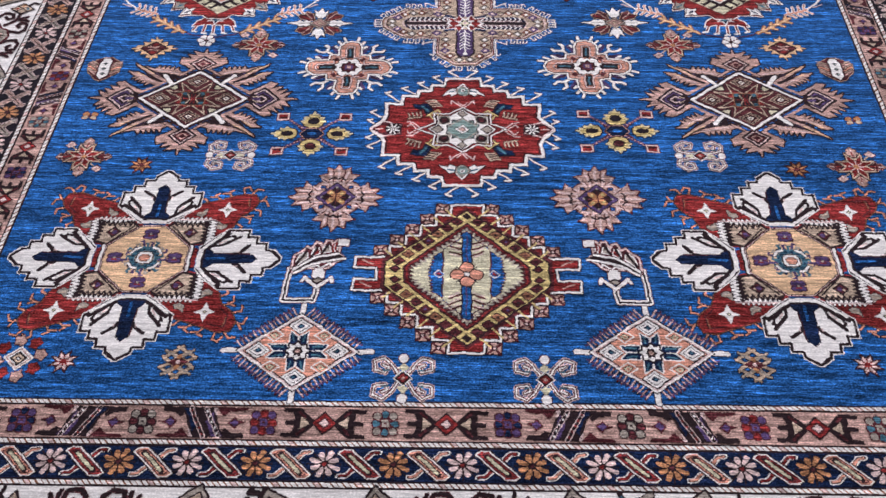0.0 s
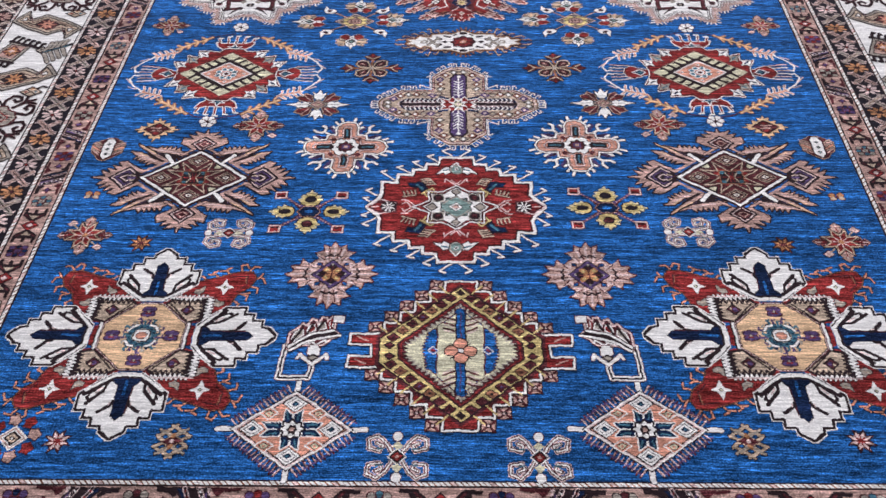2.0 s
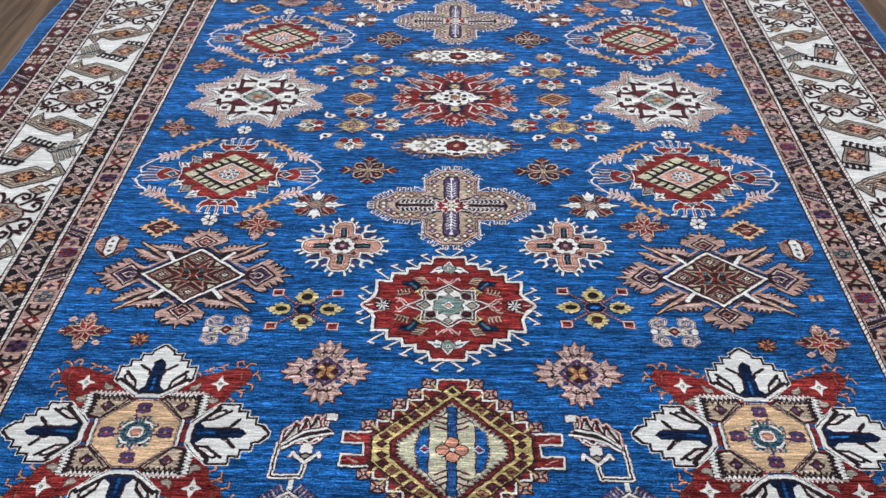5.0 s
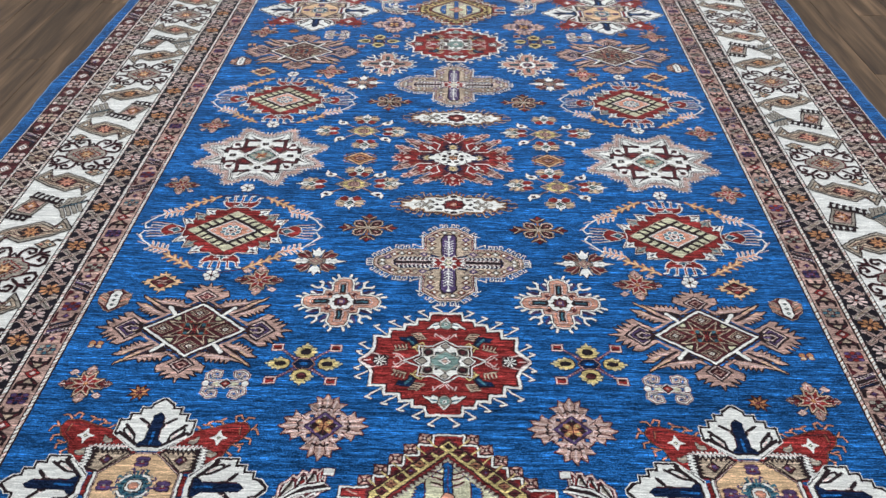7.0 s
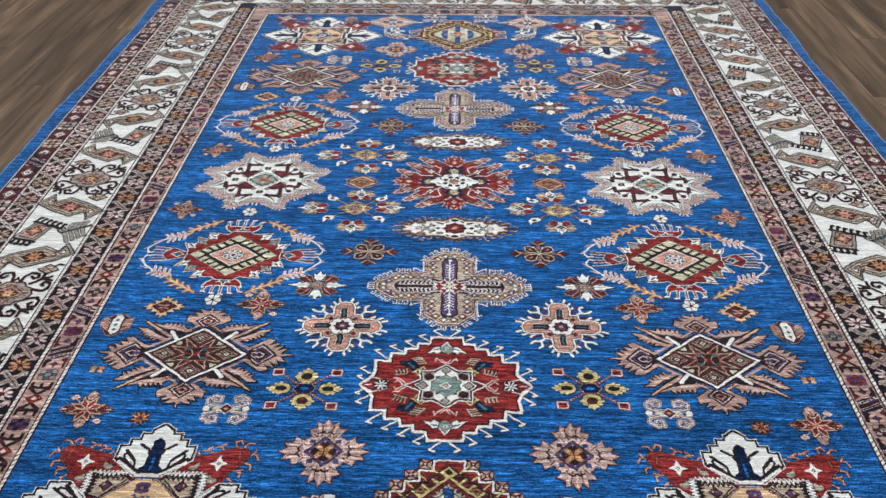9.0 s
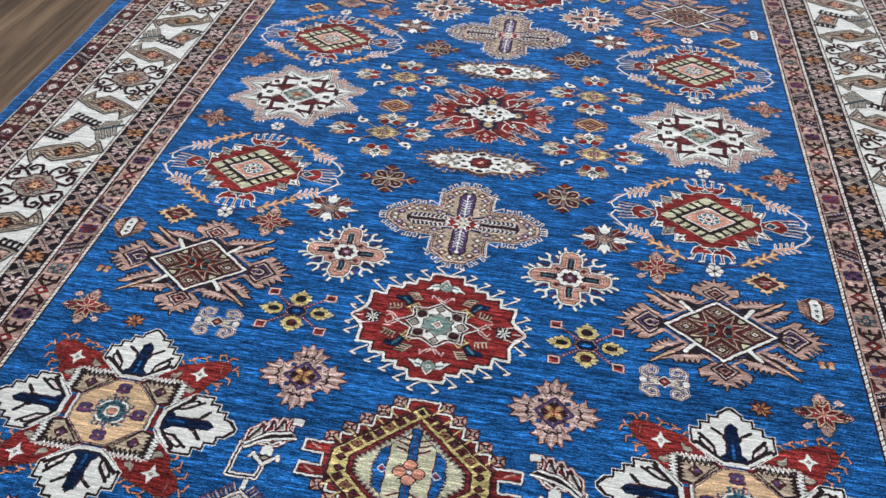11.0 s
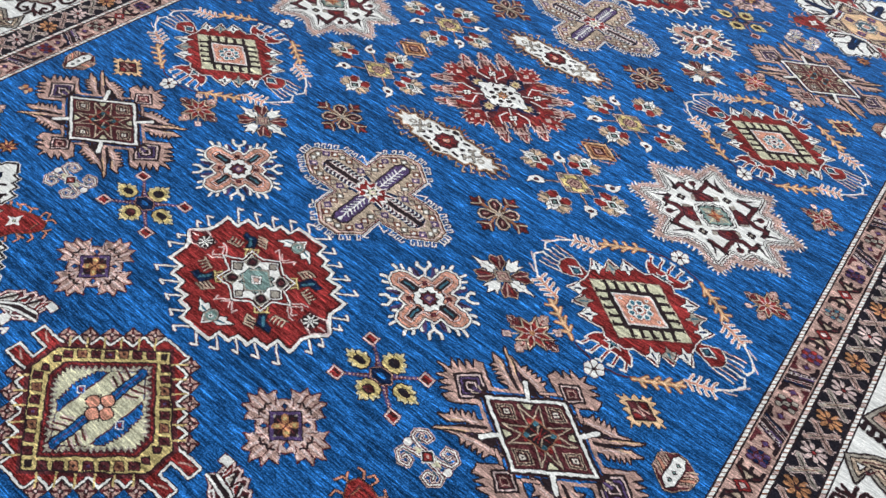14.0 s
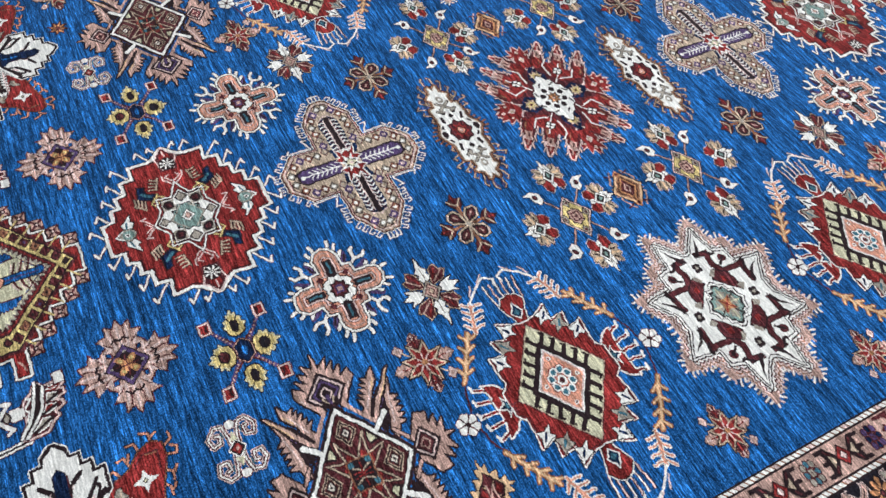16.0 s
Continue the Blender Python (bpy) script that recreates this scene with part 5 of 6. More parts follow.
def chart_white_bloom():
    c = Chart(0.158, 0.112, 21, wobble=0.0006)
    # tan and crimson leaves towards the corners
    leaf = [(.14, .14), (.24, .60), (.44, .74), (.48, .58), (.68, .50), (.58, .28)]
    c.line("K", leaf, 5.4, "xy", close=True)
    c.line("A", leaf, 3.0, "xy", close=True)
    c.poly("M", leaf, "xy")
    c.line("P", [(.24, .26), (.46, .62)], 3.0, "xy")
    c.line("R", [(.30, .24), (.58, .46)], 3.0, "xy")
    for s in (1, -1):
        a = [(.20 * s, 0), (.40 * s, .20), (.50 * s, .12), (.60 * s, .20), (.68 * s, .09), (1.0 * s, 0), (.68 * s, -.09), (.60 * s, -.20), (.50 * s, -.12), (.40 * s, -.20)]
        b = [(0, .22 * s), (.14, .46 * s), (.22, .84 * s), (.10, .70 * s), (0, 1.0 * s), (-.10, .70 * s), (-.22, .84 * s), (-.14, .46 * s)]
        for q in (a, b):
            c.line("K", q, 4.4, close=True)
            c.poly("W", q)
        c.line("S", [(.36 * s, 0), (.66 * s, 0)], 2.4)
    for dye, w, h in (("K", 56, 44), ("S", 50, 39), ("M", 40, 30), ("P", 33, 24), ("M", 20, 14), ("A", 13, 8)):
        c.dia(dye, 0, 0, w * .95, h * .95)
    return c


def chart_brown_cross():
    """Four tan loops towards the corners and a crimson bud on every arm."""
    c = Chart(0.161, 0.122, 22)
    for flip in (0, 1):
        for s in (1, -1):
            t = (lambda u, v: (u * s, v)) if not flip else (lambda u, v: (v, u * s))
            bud = [(.46, 0), (.60, .16), (.80, .26), (.84, .10), (1.0, 0), (.84, -.10), (.80, -.26), (.60, -.16)]
            c.line("K", [t(u, v) for u, v in bud], 3.4, close=True)
            c.poly("M", [t(u, v) for u, v in bud])
            c.line("A", [t(.82, .24), t(.60, 0), t(.82, -.24)], 3.4)
            c.line("R", [t(.76, 0), t(.90, 0)], 3.4)
            c.line("H", [t(.10, 0), t(.56, 0)], 7)
    loop = [(.05, .05), (.16, .42), (.32, .50), (.44, .44), (.46, .24), (.34, .12)]
    c.line("K", loop, 10.5, "xy", close=True)
    c.line("A", loop, 7.5, "xy", close=True)
    c.line("L", loop[1:4], 3.0, "xy")
    c.poly("K", loop, "xy")
    c.poly("M", [(.14, .12), (.20, .38), (.32, .43), (.40, .38), (.40, .24), (.32, .17)], "xy")
    c.line("P", [(.24, .24), (.32, .32)], 4, "xy")
    c.line("A", [(-.08, 0), (.08, 0)], 5)
    c.dia("S", 0, 0, 14, 12)
    return c


def chart_gold_box():
    """The gold diamond among four birds' heads, with its thin stalks."""
    c = Chart(0.215, 0.15, 23)
    c.line("P", [(.26, .26), (.60, .60)], 2.6, "xy")
    for sx in (1, -1):
        for sy in (1, -1):
            c.poly("W", [(.50 * sx, .62 * sy), (.60 * sx, .50 * sy), (.76 * sx, .52 * sy), (.84 * sx, .68 * sy), (.80 * sx, .96 * sy), (.72 * sx, .78 * sy), (.58 * sx, .76 * sy)])
            c.dot("K", .69 * sx, .67 * sy, 14, "", 11)
            c.dot("M", .70 * sx, .68 * sy, 10, "", 8)
    c.rim("K", 1)
    for dye, w, h in (("K", 114, 76), ("L", 108, 71), ("K", 98, 64), ("Y", 92, 60)):
        c.dia(dye, 0, 0, w, h)
    for u, v in ((.34, 0), (-.34, 0), (0, .32), (0, -.32)):
        c.dia("K", u, v, 26, 18)
        c.dia("S", u, v, 20, 13)
        c.dia("M", u, v, 10, 7)
    c.star("K", 0, 0, 46, 8, .85, 0, 34)
    c.star("P", 0, 0, 40, 8, .85, 0, 29)
    c.box("M", 0, 0, 24, 18)
    c.box("P", 0, 0, 16, 12)
    c.dot("M", 0, 0, 7)
    return c


def chart_bird_bloom():
    """A ragged blossom with red and tan petals and a white tip; its tip points down."""
    c = Chart(0.086, 0.066, 24)
    for s in (1, -1):
        red = [(.10 * s, .20), (.14 * s, .72), (.40 * s, .92), (.66 * s, .74), (.70 * s, .40), (.40 * s, .14)]
        gold = [(.20 * s, .12), (.66 * s, .36), (.98 * s, .20), (.80 * s, .04), (.96 * s, -.18), (.72 * s, -.26), (.78 * s, -.52), (.48 * s, -.52), (.22 * s, -.30)]
        for q in (red, gold):
            c.line("L", q, 5, close=True)
        for q, dye in ((red, "R"), (gold, "A")):
            c.line("K", q, 2.6, close=True)
            c.poly(dye, q)
        c.line("D", [(.34 * s, -.06), (.84 * s, -.10)], 4)
        c.line("K", [(.44 * s, .12), (.78 * s, .16)], 2.6)
        c.line("K", [(.40 * s, -.24), (.66 * s, -.40)], 2.6)
    tip = [(-.20, .06), (-.34, -.30), (-.26, -.66), (-.12, -.60), (0, -1.0), (.12, -.60), (.26, -.66), (.34, -.30), (.20, .06)]
    c.line("K", tip, 3, close=True)
    c.poly("W", tip)
    c.line("S", [(-.12, -.30), (-.10, -.56)], 2.4)
    c.line("S", [(.12, -.30), (.10, -.56)], 2.4)
    c.dot("W", 0, .56, 12)
    c.dia("K", 0, .04, 40, 34)
    c.dia("W", 0, .04, 36, 30)
    c.dia("K", 0, .02, 25, 21)
    c.dia("Q", 0, .00, 13, 10)
    return c


def chart_brown_box():
    c = Chart(0.105, 0.085, 25)
    for s in (1, -1):
        c.line("P", [(-.96, .30 * s), (-.4, .70 * s), (0, .34 * s), (.4, .70 * s), (.96, .30 * s)], 3.2)
        c.line("M", [(-.70, .16 * s), (-.86, .66 * s)], 3)
        c.line("M", [(.70, .16 * s), (.86, .66 * s)], 3)
        c.line("P", [(.2 * s, .76), (.2 * s, .52)], 3, "y")
    for dye, w, h in (("K", 92, 66), ("D", 86, 61), ("H", 72, 51), ("K", 60, 42), ("F", 54, 37), ("M", 42, 28), ("P", 24, 15), ("M", 13, 8)):
        c.dia(dye, 0, 0, w * 1.15, h * 1.15)
    c.dia("F", .78, 0, 22, 18, "x")
    c.dia("M", .78, 0, 12, 9, "x")
    return c


def chart_white_daisy():
    c = Chart(0.043, 0.042, 26)
    for i in range(6):
        k = 2 * math.pi * i / 6
        c.dot("W", .58 * math.cos(k), .58 * math.sin(k), 16)
    c.rim("M", 1)
    for i in range(6):
        k = 2 * math.pi * (i + .5) / 6
        c.line("M", [(0, 0), (.8 * math.cos(k), .8 * math.sin(k))], 2.3)
    c.dot("K", 0, 0, 7)
    return c


def chart_bow():
    c = Chart(0.038, 0.026, 27)
    for s in (1, -1):
        c.dot("F", .48 * s, .38, 14, "", 11)
        c.dot("A", .48 * s, -.38, 13, "", 10)
    c.rim("M", 1)
    c.dot("M", 0, 0, 6)
    return c


# ---------------------------------------------------------------- border motifs
def chart_hook_bars(seed=31, way=1):
    """Slanting ivory and crimson bars on a dark block, with a dark hook at either end."""
    c = Chart(0.146, 0.056, seed, wobble=0.0005)
    f = lambda pts: [(u * way, v) for u, v in pts]
    c.poly("K", f([(-.62, -.92), (-.40, -.40), (-.24, .92), (.62, .92), (.40, .40), (.24, -.92)]))
    c.poly("V", f([(-.50, -.84), (-.32, -.30), (-.20, .60), (-.08, .0), (-.24, -.84)]))
    c.poly("N", f([(.50, .84), (.32, .30), (.20, -.60), (.08, .0), (.24, .84)]))
    for p, q in (((-.40, -.84), (-.02, .84)), ((-.06, -.84), (.32, .84))):
        c.line("L", f([p, q]), 7.5)
        c.line("K", f([p, q]), 4.8)
        for u, v in along(p, q, 5):
            c.dot("W" if p[0] < -.1 else "R", u * way, v, 3.6)
    c.line("L", f([(-.40, .84), (-.20, .84), (-.28, .50)]), 3)
    c.line("L", f([(.40, -.84), (.20, -.84), (.28, -.50)]), 3)
    for s in (1, -1):
        c.poly("M", f([(.24 * s, -.94 * s), (.98 * s, -.94 * s), (.94 * s, -.74 * s), (.58 * s, -.70 * s), (.44 * s, -.36 * s)]))
        c.poly("K", f([(.60 * s, .92 * s), (.44 * s, .44 * s), (.52 * s, .30 * s), (.66 * s, .58 * s), (.92 * s, .62 * s), (.96 * s, .92 * s)]))
        c.poly("M", f([(.56 * s, .04 * s), (.74 * s, .36 * s), (.80 * s, .10 * s), (.98 * s, -.02 * s), (.78 * s, -.16 * s), (.72 * s, -.42 * s)]))
        c.dia("V", .72 * s * way, 0, 15, 13)
    return c


def chart_comb_diamond(seed=32):
    """Two dark combs that point at a small crimson diamond."""
    c = Chart(0.138, 0.054, seed, wobble=0.0005)
    for s in (1, -1):
        c.poly("K", [(.98 * s, .90), (.56 * s, .92), (.20 * s, .06), (.20 * s, -.06), (.56 * s, -.92), (.98 * s, -.90), (.98 * s, -.66), (.74 * s, -.62), (.70 * s, -.16), (.92 * s, -.12), (.92 * s, .12), (.70 * s, .16), (.74 * s, .62), (.98 * s, .66)])
        c.poly("A", [(.56 * s, .40), (.34 * s, 0), (.56 * s, -.40)])
        c.line("M", [(.60 * s, .70), (.48 * s, .40)], 4)
        c.line("M", [(.60 * s, -.70), (.48 * s, -.40)], 4)
    c.dia("K", 0, 0, 44, 40)
    c.dia("R", 0, 0, 37, 33)
    c.dia("M", 0, 0, 24, 21)
    c.dia("L", 0, 0, 16, 14)
    return c


def chart_band_rosette(leaf, heart, edge="M", mm=50, h=None, seed=33):
    c = Chart(mm / 1000, (h or mm) / 1000, seed, wobble=0.0005)
    for w, tone in ((17.5 * mm / 48, edge), (13.5 * mm / 48, leaf)):
        for i in range(8):
            k = 2 * math.pi * i / 8
            r = .64 if i % 2 == 0 else .80
            c.dot(tone if i % 2 or tone == edge else heart, r * math.cos(k), r * math.sin(k), w * .98, "", w * .92)
    for i in range(8):
        k = 2 * math.pi * (i + .5) / 8
        c.line(edge, [(0, 0), (.7 * math.cos(k), .7 * math.sin(k))], 2.4)
    c.box(edge, 0, 0, 17)
    c.box(leaf, 0, 0, 12)
    c.dot(edge, 0, 0, 5)
    return c


def chart_band_flower(leaf, edge="K", seed=34):
    c = Chart(0.048, 0.052, seed, wobble=0.0005)
    for i in range(8):
        k = 2 * math.pi * (i + .5) / 8
        r = .92 if i % 2 else .80
        c.line(leaf, [(.34 * math.cos(k), .34 * math.sin(k)), (r * math.cos(k), r * math.sin(k))], 8.6)
    for i in range(8):
        k = 2 * math.pi * i / 8
        c.line(edge, [(0, 0), (1.1 * math.cos(k), 1.1 * math.sin(k))], 2.8)
    c.dot(edge, 0, 0, 13)
    c.dot("R" if leaf == "L" else "M", 0, 0, 7)
    return c


def chart_band_cross(dye, core, seed=35, slim=1.0):
    """A broad slanting bar with stepped light edges, crossed by a thin one; the slim kind has two even bars with hooked ends."""
    c = Chart(0.068, 0.062, seed, wobble=0.0005)
    if slim < 1:
        one, two = [(-.80, -.74), (.80, .74)], [(-.72, .78), (.72, -.78)]
        hooks_at = ([(-.98, -.34), (-.96, -.80), (-.56, -.98)], [(.98, .34), (.96, .80), (.56, .98)], [(-.96, .44), (-.90, .88), (-.44, .96)], [(.96, -.44), (.90, -.88), (.44, -.96)])
        for pts in hooks_at:
            c.line("L", pts, 3.4)
        for pts in (one, two):
            for w, tone in ((17, "K"), (14, "L"), (11, "K"), (9, dye)):
                c.line(tone, pts, w)
        c.line("K", [(-.66, -.62), (.66, .62)], 3.0)
        c.line(core, [(-.58, .62), (.58, -.62)], 4.4)
        c.line("M", [(-.48, .52), (.48, -.52)], 2.2)
        return c
    c.line("W", [(-.88, -.80), (-.58, -.74), (.58, .74), (.88, .80)], 10)
    c.line("K", [(-.88, -.80), (-.58, -.74), (.58, .74), (.88, .80)], 6.5)
    c.line(dye, [(-.84, -.78), (-.56, -.70), (.56, .70), (.84, .78)], 4.5)
    bar = [(-.96, .66), (-.74, .88), (-.40, .88), (.96, -.66), (.74, -.88), (.40, -.88)]
    c.line("K", bar, 9, close=True)
    c.line("W", bar, 4.4, close=True)
    c.poly(dye, bar)
    c.line("M", [(u * .86, v * .84) for u, v in bar], 2.4, close=True)
    c.line("K", [(-.50, .58), (.50, -.58)], 9.5)
    c.line(core, [(-.44, .50), (.44, -.50)], 5.4)
    return c


def chart_border_medallion(seed=36):
    """A hooked medallion of the ivory border: brown scrolls round a crimson and grey lozenge."""
    c = Chart(0.192, 0.178, seed)
    for pts in ([(.12, .48), (.14, .74), (.26, .92), (.48, .90), (.54, .74), (.42, .68), (.34, .76)], [(.48, .26), (.66, .18), (.86, .14), (.98, .28), (.94, .50), (.78, .54), (.72, .42), (.80, .36)],
                [(.40, .44), (.62, .64), (.88, .78)], [(.66, .68), (.64, .92)], [(.66, .66), (.94, .62)]):
        c.line("M", pts, 8.5, "xy")
        c.line("K", pts, 6, "xy")
    c.line("K", [(.12, .50), (0, .70)], 6, "xy")
    body = [(0, .50), (.26, .48), (.34, .34), (.54, .26), (.64, 0)]
    full = body + [(u, -v) for u, v in body[-2::-1]]
    c.poly("S", full, "x")
    c.line("M", full, 5, "x")
    for i, (u, v) in enumerate(along((.56, .02), (.04, .44), 7)):
        c.line("KPMKAMK"[i], [(u * .98, v * .98), (u * .66, v * .66)], 3.2, "xy")
    c.poly("M", [(.34, 0), (0, .30), (-.34, 0), (0, -.30)])
    c.line("S", [(.34, 0), (0, .30)], 3, "xy")
    c.line("R", [(.44, 0), (0, .38)], 3, "xy")
    c.star("F", 0, 0, 50, 8, .45)
    c.star("D", 0, 0, 28, 4, .5, 45)
    c.dot("M", 0, 0, 7)
    return c


def chart_border_leaf(heart, seed=37):
    """A slanting leaf with a hooked wing at either end and a flower in its middle."""
    c = Chart(0.204, 0.124, seed)
    leaf = [(-1.0, .26), (-.68, .98), (-.54, .36), (-.14, .72), (.54, .24), (1.0, -.26), (.68, -.98), (.54, -.36), (.14, -.72), (-.54, -.24)]
    c.line("K", leaf, 7.5, close=True)
    c.poly("S", leaf)
    inner = [(-.88, .27), (-.675, .74), (-.53, .22), (-.13, .56), (.50, .13), (.88, -.27), (.675, -.74), (.53, -.22), (.13, -.56), (-.50, -.13)]
    c.line("K", inner, 6.0, close=True)
    c.poly("A", inner)
    c.line("M", [(u * .80, v * .70) for u, v in inner], 3.0, close=True)
    for s in (1, -1):
        c.poly("W", [(-.78 * s, .30 * s), (-.675 * s, .54 * s), (-.60 * s, .26 * s)])
        c.line("K", [(-.78 * s, .30 * s), (-.675 * s, .54 * s), (-.60 * s, .26 * s)], 3.0, close=True)
        c.line("K", [(-.56 * s, .16 * s), (-.36 * s, .0)], 5)
    c.poly("K", [(-.38, 0), (-.08, .44), (.38, 0), (.08, -.44)])
    c.poly("M" if heart == "O" else "K", [(-.33, 0), (-.07, .38), (.33, 0), (.07, -.38)])
    c.star(heart, 0, 0, 52, 8, .42)
    c.dot("M", 0, 0, 8)
    return c


def chart_border_comb(seed=38):
    """A tapered block with a comb of dark teeth and a grey feathered tail."""
    c = Chart(0.198, 0.140, seed)
    block = [(-.98, -.46), (-.66, .50), (-.08, .34), (-.34, -.66)]
    c.line("K", block, 7, close=True)
    c.poly("S", block)
    c.line("K", [(-.86, -.38), (-.62, .38), (-.18, .26), (-.40, -.54)], 3, close=True)
    c.poly("P", [(-.84, -.34), (-.61, .36), (-.20, .24), (-.41, -.50)])
    c.dia("M", -.52, -.04, 54, 50)
    c.star("F", -.52, -.04, 44, 8, .45)
    c.star("L", -.52, -.04, 18, 4, .5)
    c.line("K", [(-.72, .60), (.28, .10)], 9)
    for k in range(6):
        u, v = -.68 + .165 * k, .58 - .085 * k
        c.line("K", [(u, v), (u + .07, v + .30), (u + .12, v + .27)], 9)
    for k in range(4):
        u, v = -.90 + .165 * k, -.60 - .045 * k
        c.line("K", [(u, v), (u - .03, v - .24), (u - .09, v - .20)], 9)
    c.line("K", [(-.98, -.52), (-.30, -.74)], 8)
    c.dia("K", .26, .06, 34, 30)
    c.dia("S", .26, .06, 22, 19)
    c.dia("K", .26, .06, 10, 9)
    for k in range(4):
        for w, dye in ((13, "K"), (9, "S")):
            c.line(dye, [(.38 + .13 * k, -.18 + .14 * k), (.60 + .12 * k, -.68 + .14 * k)], w)
            c.line(dye, [(.36 + .13 * k, -.02 + .12 * k), (.44 + .13 * k, .48 + .06 * k)], w)
    c.line("K", [(.30, -.12), (.98, .42)], 8)
    c.line("T", [(.34, -.10), (.94, .38)], 3)
    return c


def chart_border_flag(seed=39):
    c = Chart(0.070, 0.048, seed)
    q = [(-.9, .0), (-.1, .9), (.9, .0), (.1, -.9)]
    c.poly("K", q)
    c.poly("A", [(u * .78, v * .78) for u, v in q])
    c.line("K", [(-.45, .45), (.45, -.45)], 3.4)
    c.line("K", [(-.45, -.40), (.45, .40)], 2.6)
    c.dia("R", -.36, 0, 11, 9)
    c.dia("T", .36, 0, 11, 9)
    c.dia("F", 0, .44, 11, 9)
    c.line("K", [(.3, .5), (.66, .95), (.98, .80)], 6)
    return c


# ---------------------------------------------------------------- the rug
rug = tagged(new("rug"), "large hand-knotted blue wool rug with tribal motifs and ivory border", "rug")
HALF_X, FRONT, BACK = 0.869, -1.430, 1.376
SIDE = (0, .014, .071, .086, .152, .167, .364, .378, .436, .449, .508, .515)
ENDS = (0, .012, .067, .080, .132, .145, .342, .356, .414, .427, .486, .493)
LIFT = 0.0009


def skew(x, y):
    """The weave leans a little: the right side lies farther back."""
    return y + 0.013 * x


def flat_mesh(name, faces, dye):
    """faces: rings of (x, y), each turned with the weave."""
    vs, fs = [], []
    for ring in faces:
        fs.append(tuple(range(len(vs), len(vs) + len(ring))))
        vs += [(x, skew(x, y), 0) for x, y in ring]
    me = bpy.data.meshes.new(name)
    me.from_pydata(vs, [], fs)
    for d in dye:
        me.materials.append(DYES[d])
    return me


def corners(i):
    x, f, b = HALF_X + SIDE[i], FRONT - ENDS[i], BACK + ENDS[i]
    return [(-x, f), (x, f), (x, b), (-x, b)]


def ring_mesh(name, i, j, dye):
    a, b = corners(i), corners(j)
    return flat_mesh(name, [[b[k], b[(k + 1) % 4], a[(k + 1) % 4], a[k]] for k in range(4)], dye)


def two_tone(me):
    """The second wool on the two long sides."""
    for k in (1, 3):
        me.polygons[k].material_index = 1
    return me


field = part("field", flat_mesh("field", [corners(0)], "B"), rug, "blue wool field with uneven darker streaks")
for i, j, dye, nm, lab in ((1, 2, "P", "pink_band", "dusty pink inner border band"), (3, 4, "NE", "navy_band", "navy border band"),
                           (5, 6, "W", "ivory_border", "broad ivory main border"), (7, 8, "K", "brown_band", "dark brown outer border band"),
                           (9, 10, "M", "maroon_band", "maroon outer border band")):
    part(nm, two_tone(ring_mesh(nm, i, j, dye)) if len(dye) > 1 else ring_mesh(nm, i, j, dye), rug, lab)

# twisted ropes of ivory and dark knots between the bands
for i in (0, 2, 4, 6, 8, 10):
    rope = part("rope_line", ring_mesh("rope_line", i, i + 1, "K"), rug, "ivory and black barber-pole line")
    a, b = corners(i), corners(i + 1)
    beads = [[], []]
    for k in range(4):
        p, q = [((a[m][0] + b[m][0]) / 2, (a[m][1] + b[m][1]) / 2) for m in (k, (k + 1) % 4)]
        w = abs(a[0][1] - b[0][1]) if k % 2 == 0 else abs(a[0][0] - b[0][0])
        size = math.hypot(q[0] - p[0], q[1] - p[1])
        d = ((q[0] - p[0]) / size, (q[1] - p[1]) / size)
        n = (d[1], -d[0])
        long_side = k % 2 == 1
        step = 0.0112 if long_side else 0.0092
        for m in range(int(size / step)):
            s = (m + random.uniform(.42, .58)) * step
            h, e, sl = w * .26, step * .36, step * (.26 if long_side else .36)
            mid = random.uniform(-.0006, .0006)
            pts = [(-e - sl, -h), (e - sl, -h), (e + sl, h), (-e + sl, h)]
            beads[m % 7 == 3].append([(p[0] + d[0] * (s + x) + n[0] * (y + mid), p[1] + d[1] * (s + x) + n[1] * (y + mid)) for x, y in pts])
    mixed = lambda m, f: (a[m][0] + (b[m][0] - a[m][0]) * f, a[m][1] + (b[m][1] - a[m][1]) * f)
    strip = [[mixed(k, .74), mixed((k + 1) % 4, .74), mixed((k + 1) % 4, .26), mixed(k, .26)] for k in range(4)]
    part("rope_core", flat_mesh("rope_core", strip, "H"), rug, "brown wool between the knots", (0, 0, LIFT * .5))
    for group, dye in zip(beads, "WL"):
        tagged(part("rope_strand", flat_mesh("rope_strand", group, dye), rug, "row of ivory knots", (0, 0, LIFT)), kind="stuff")

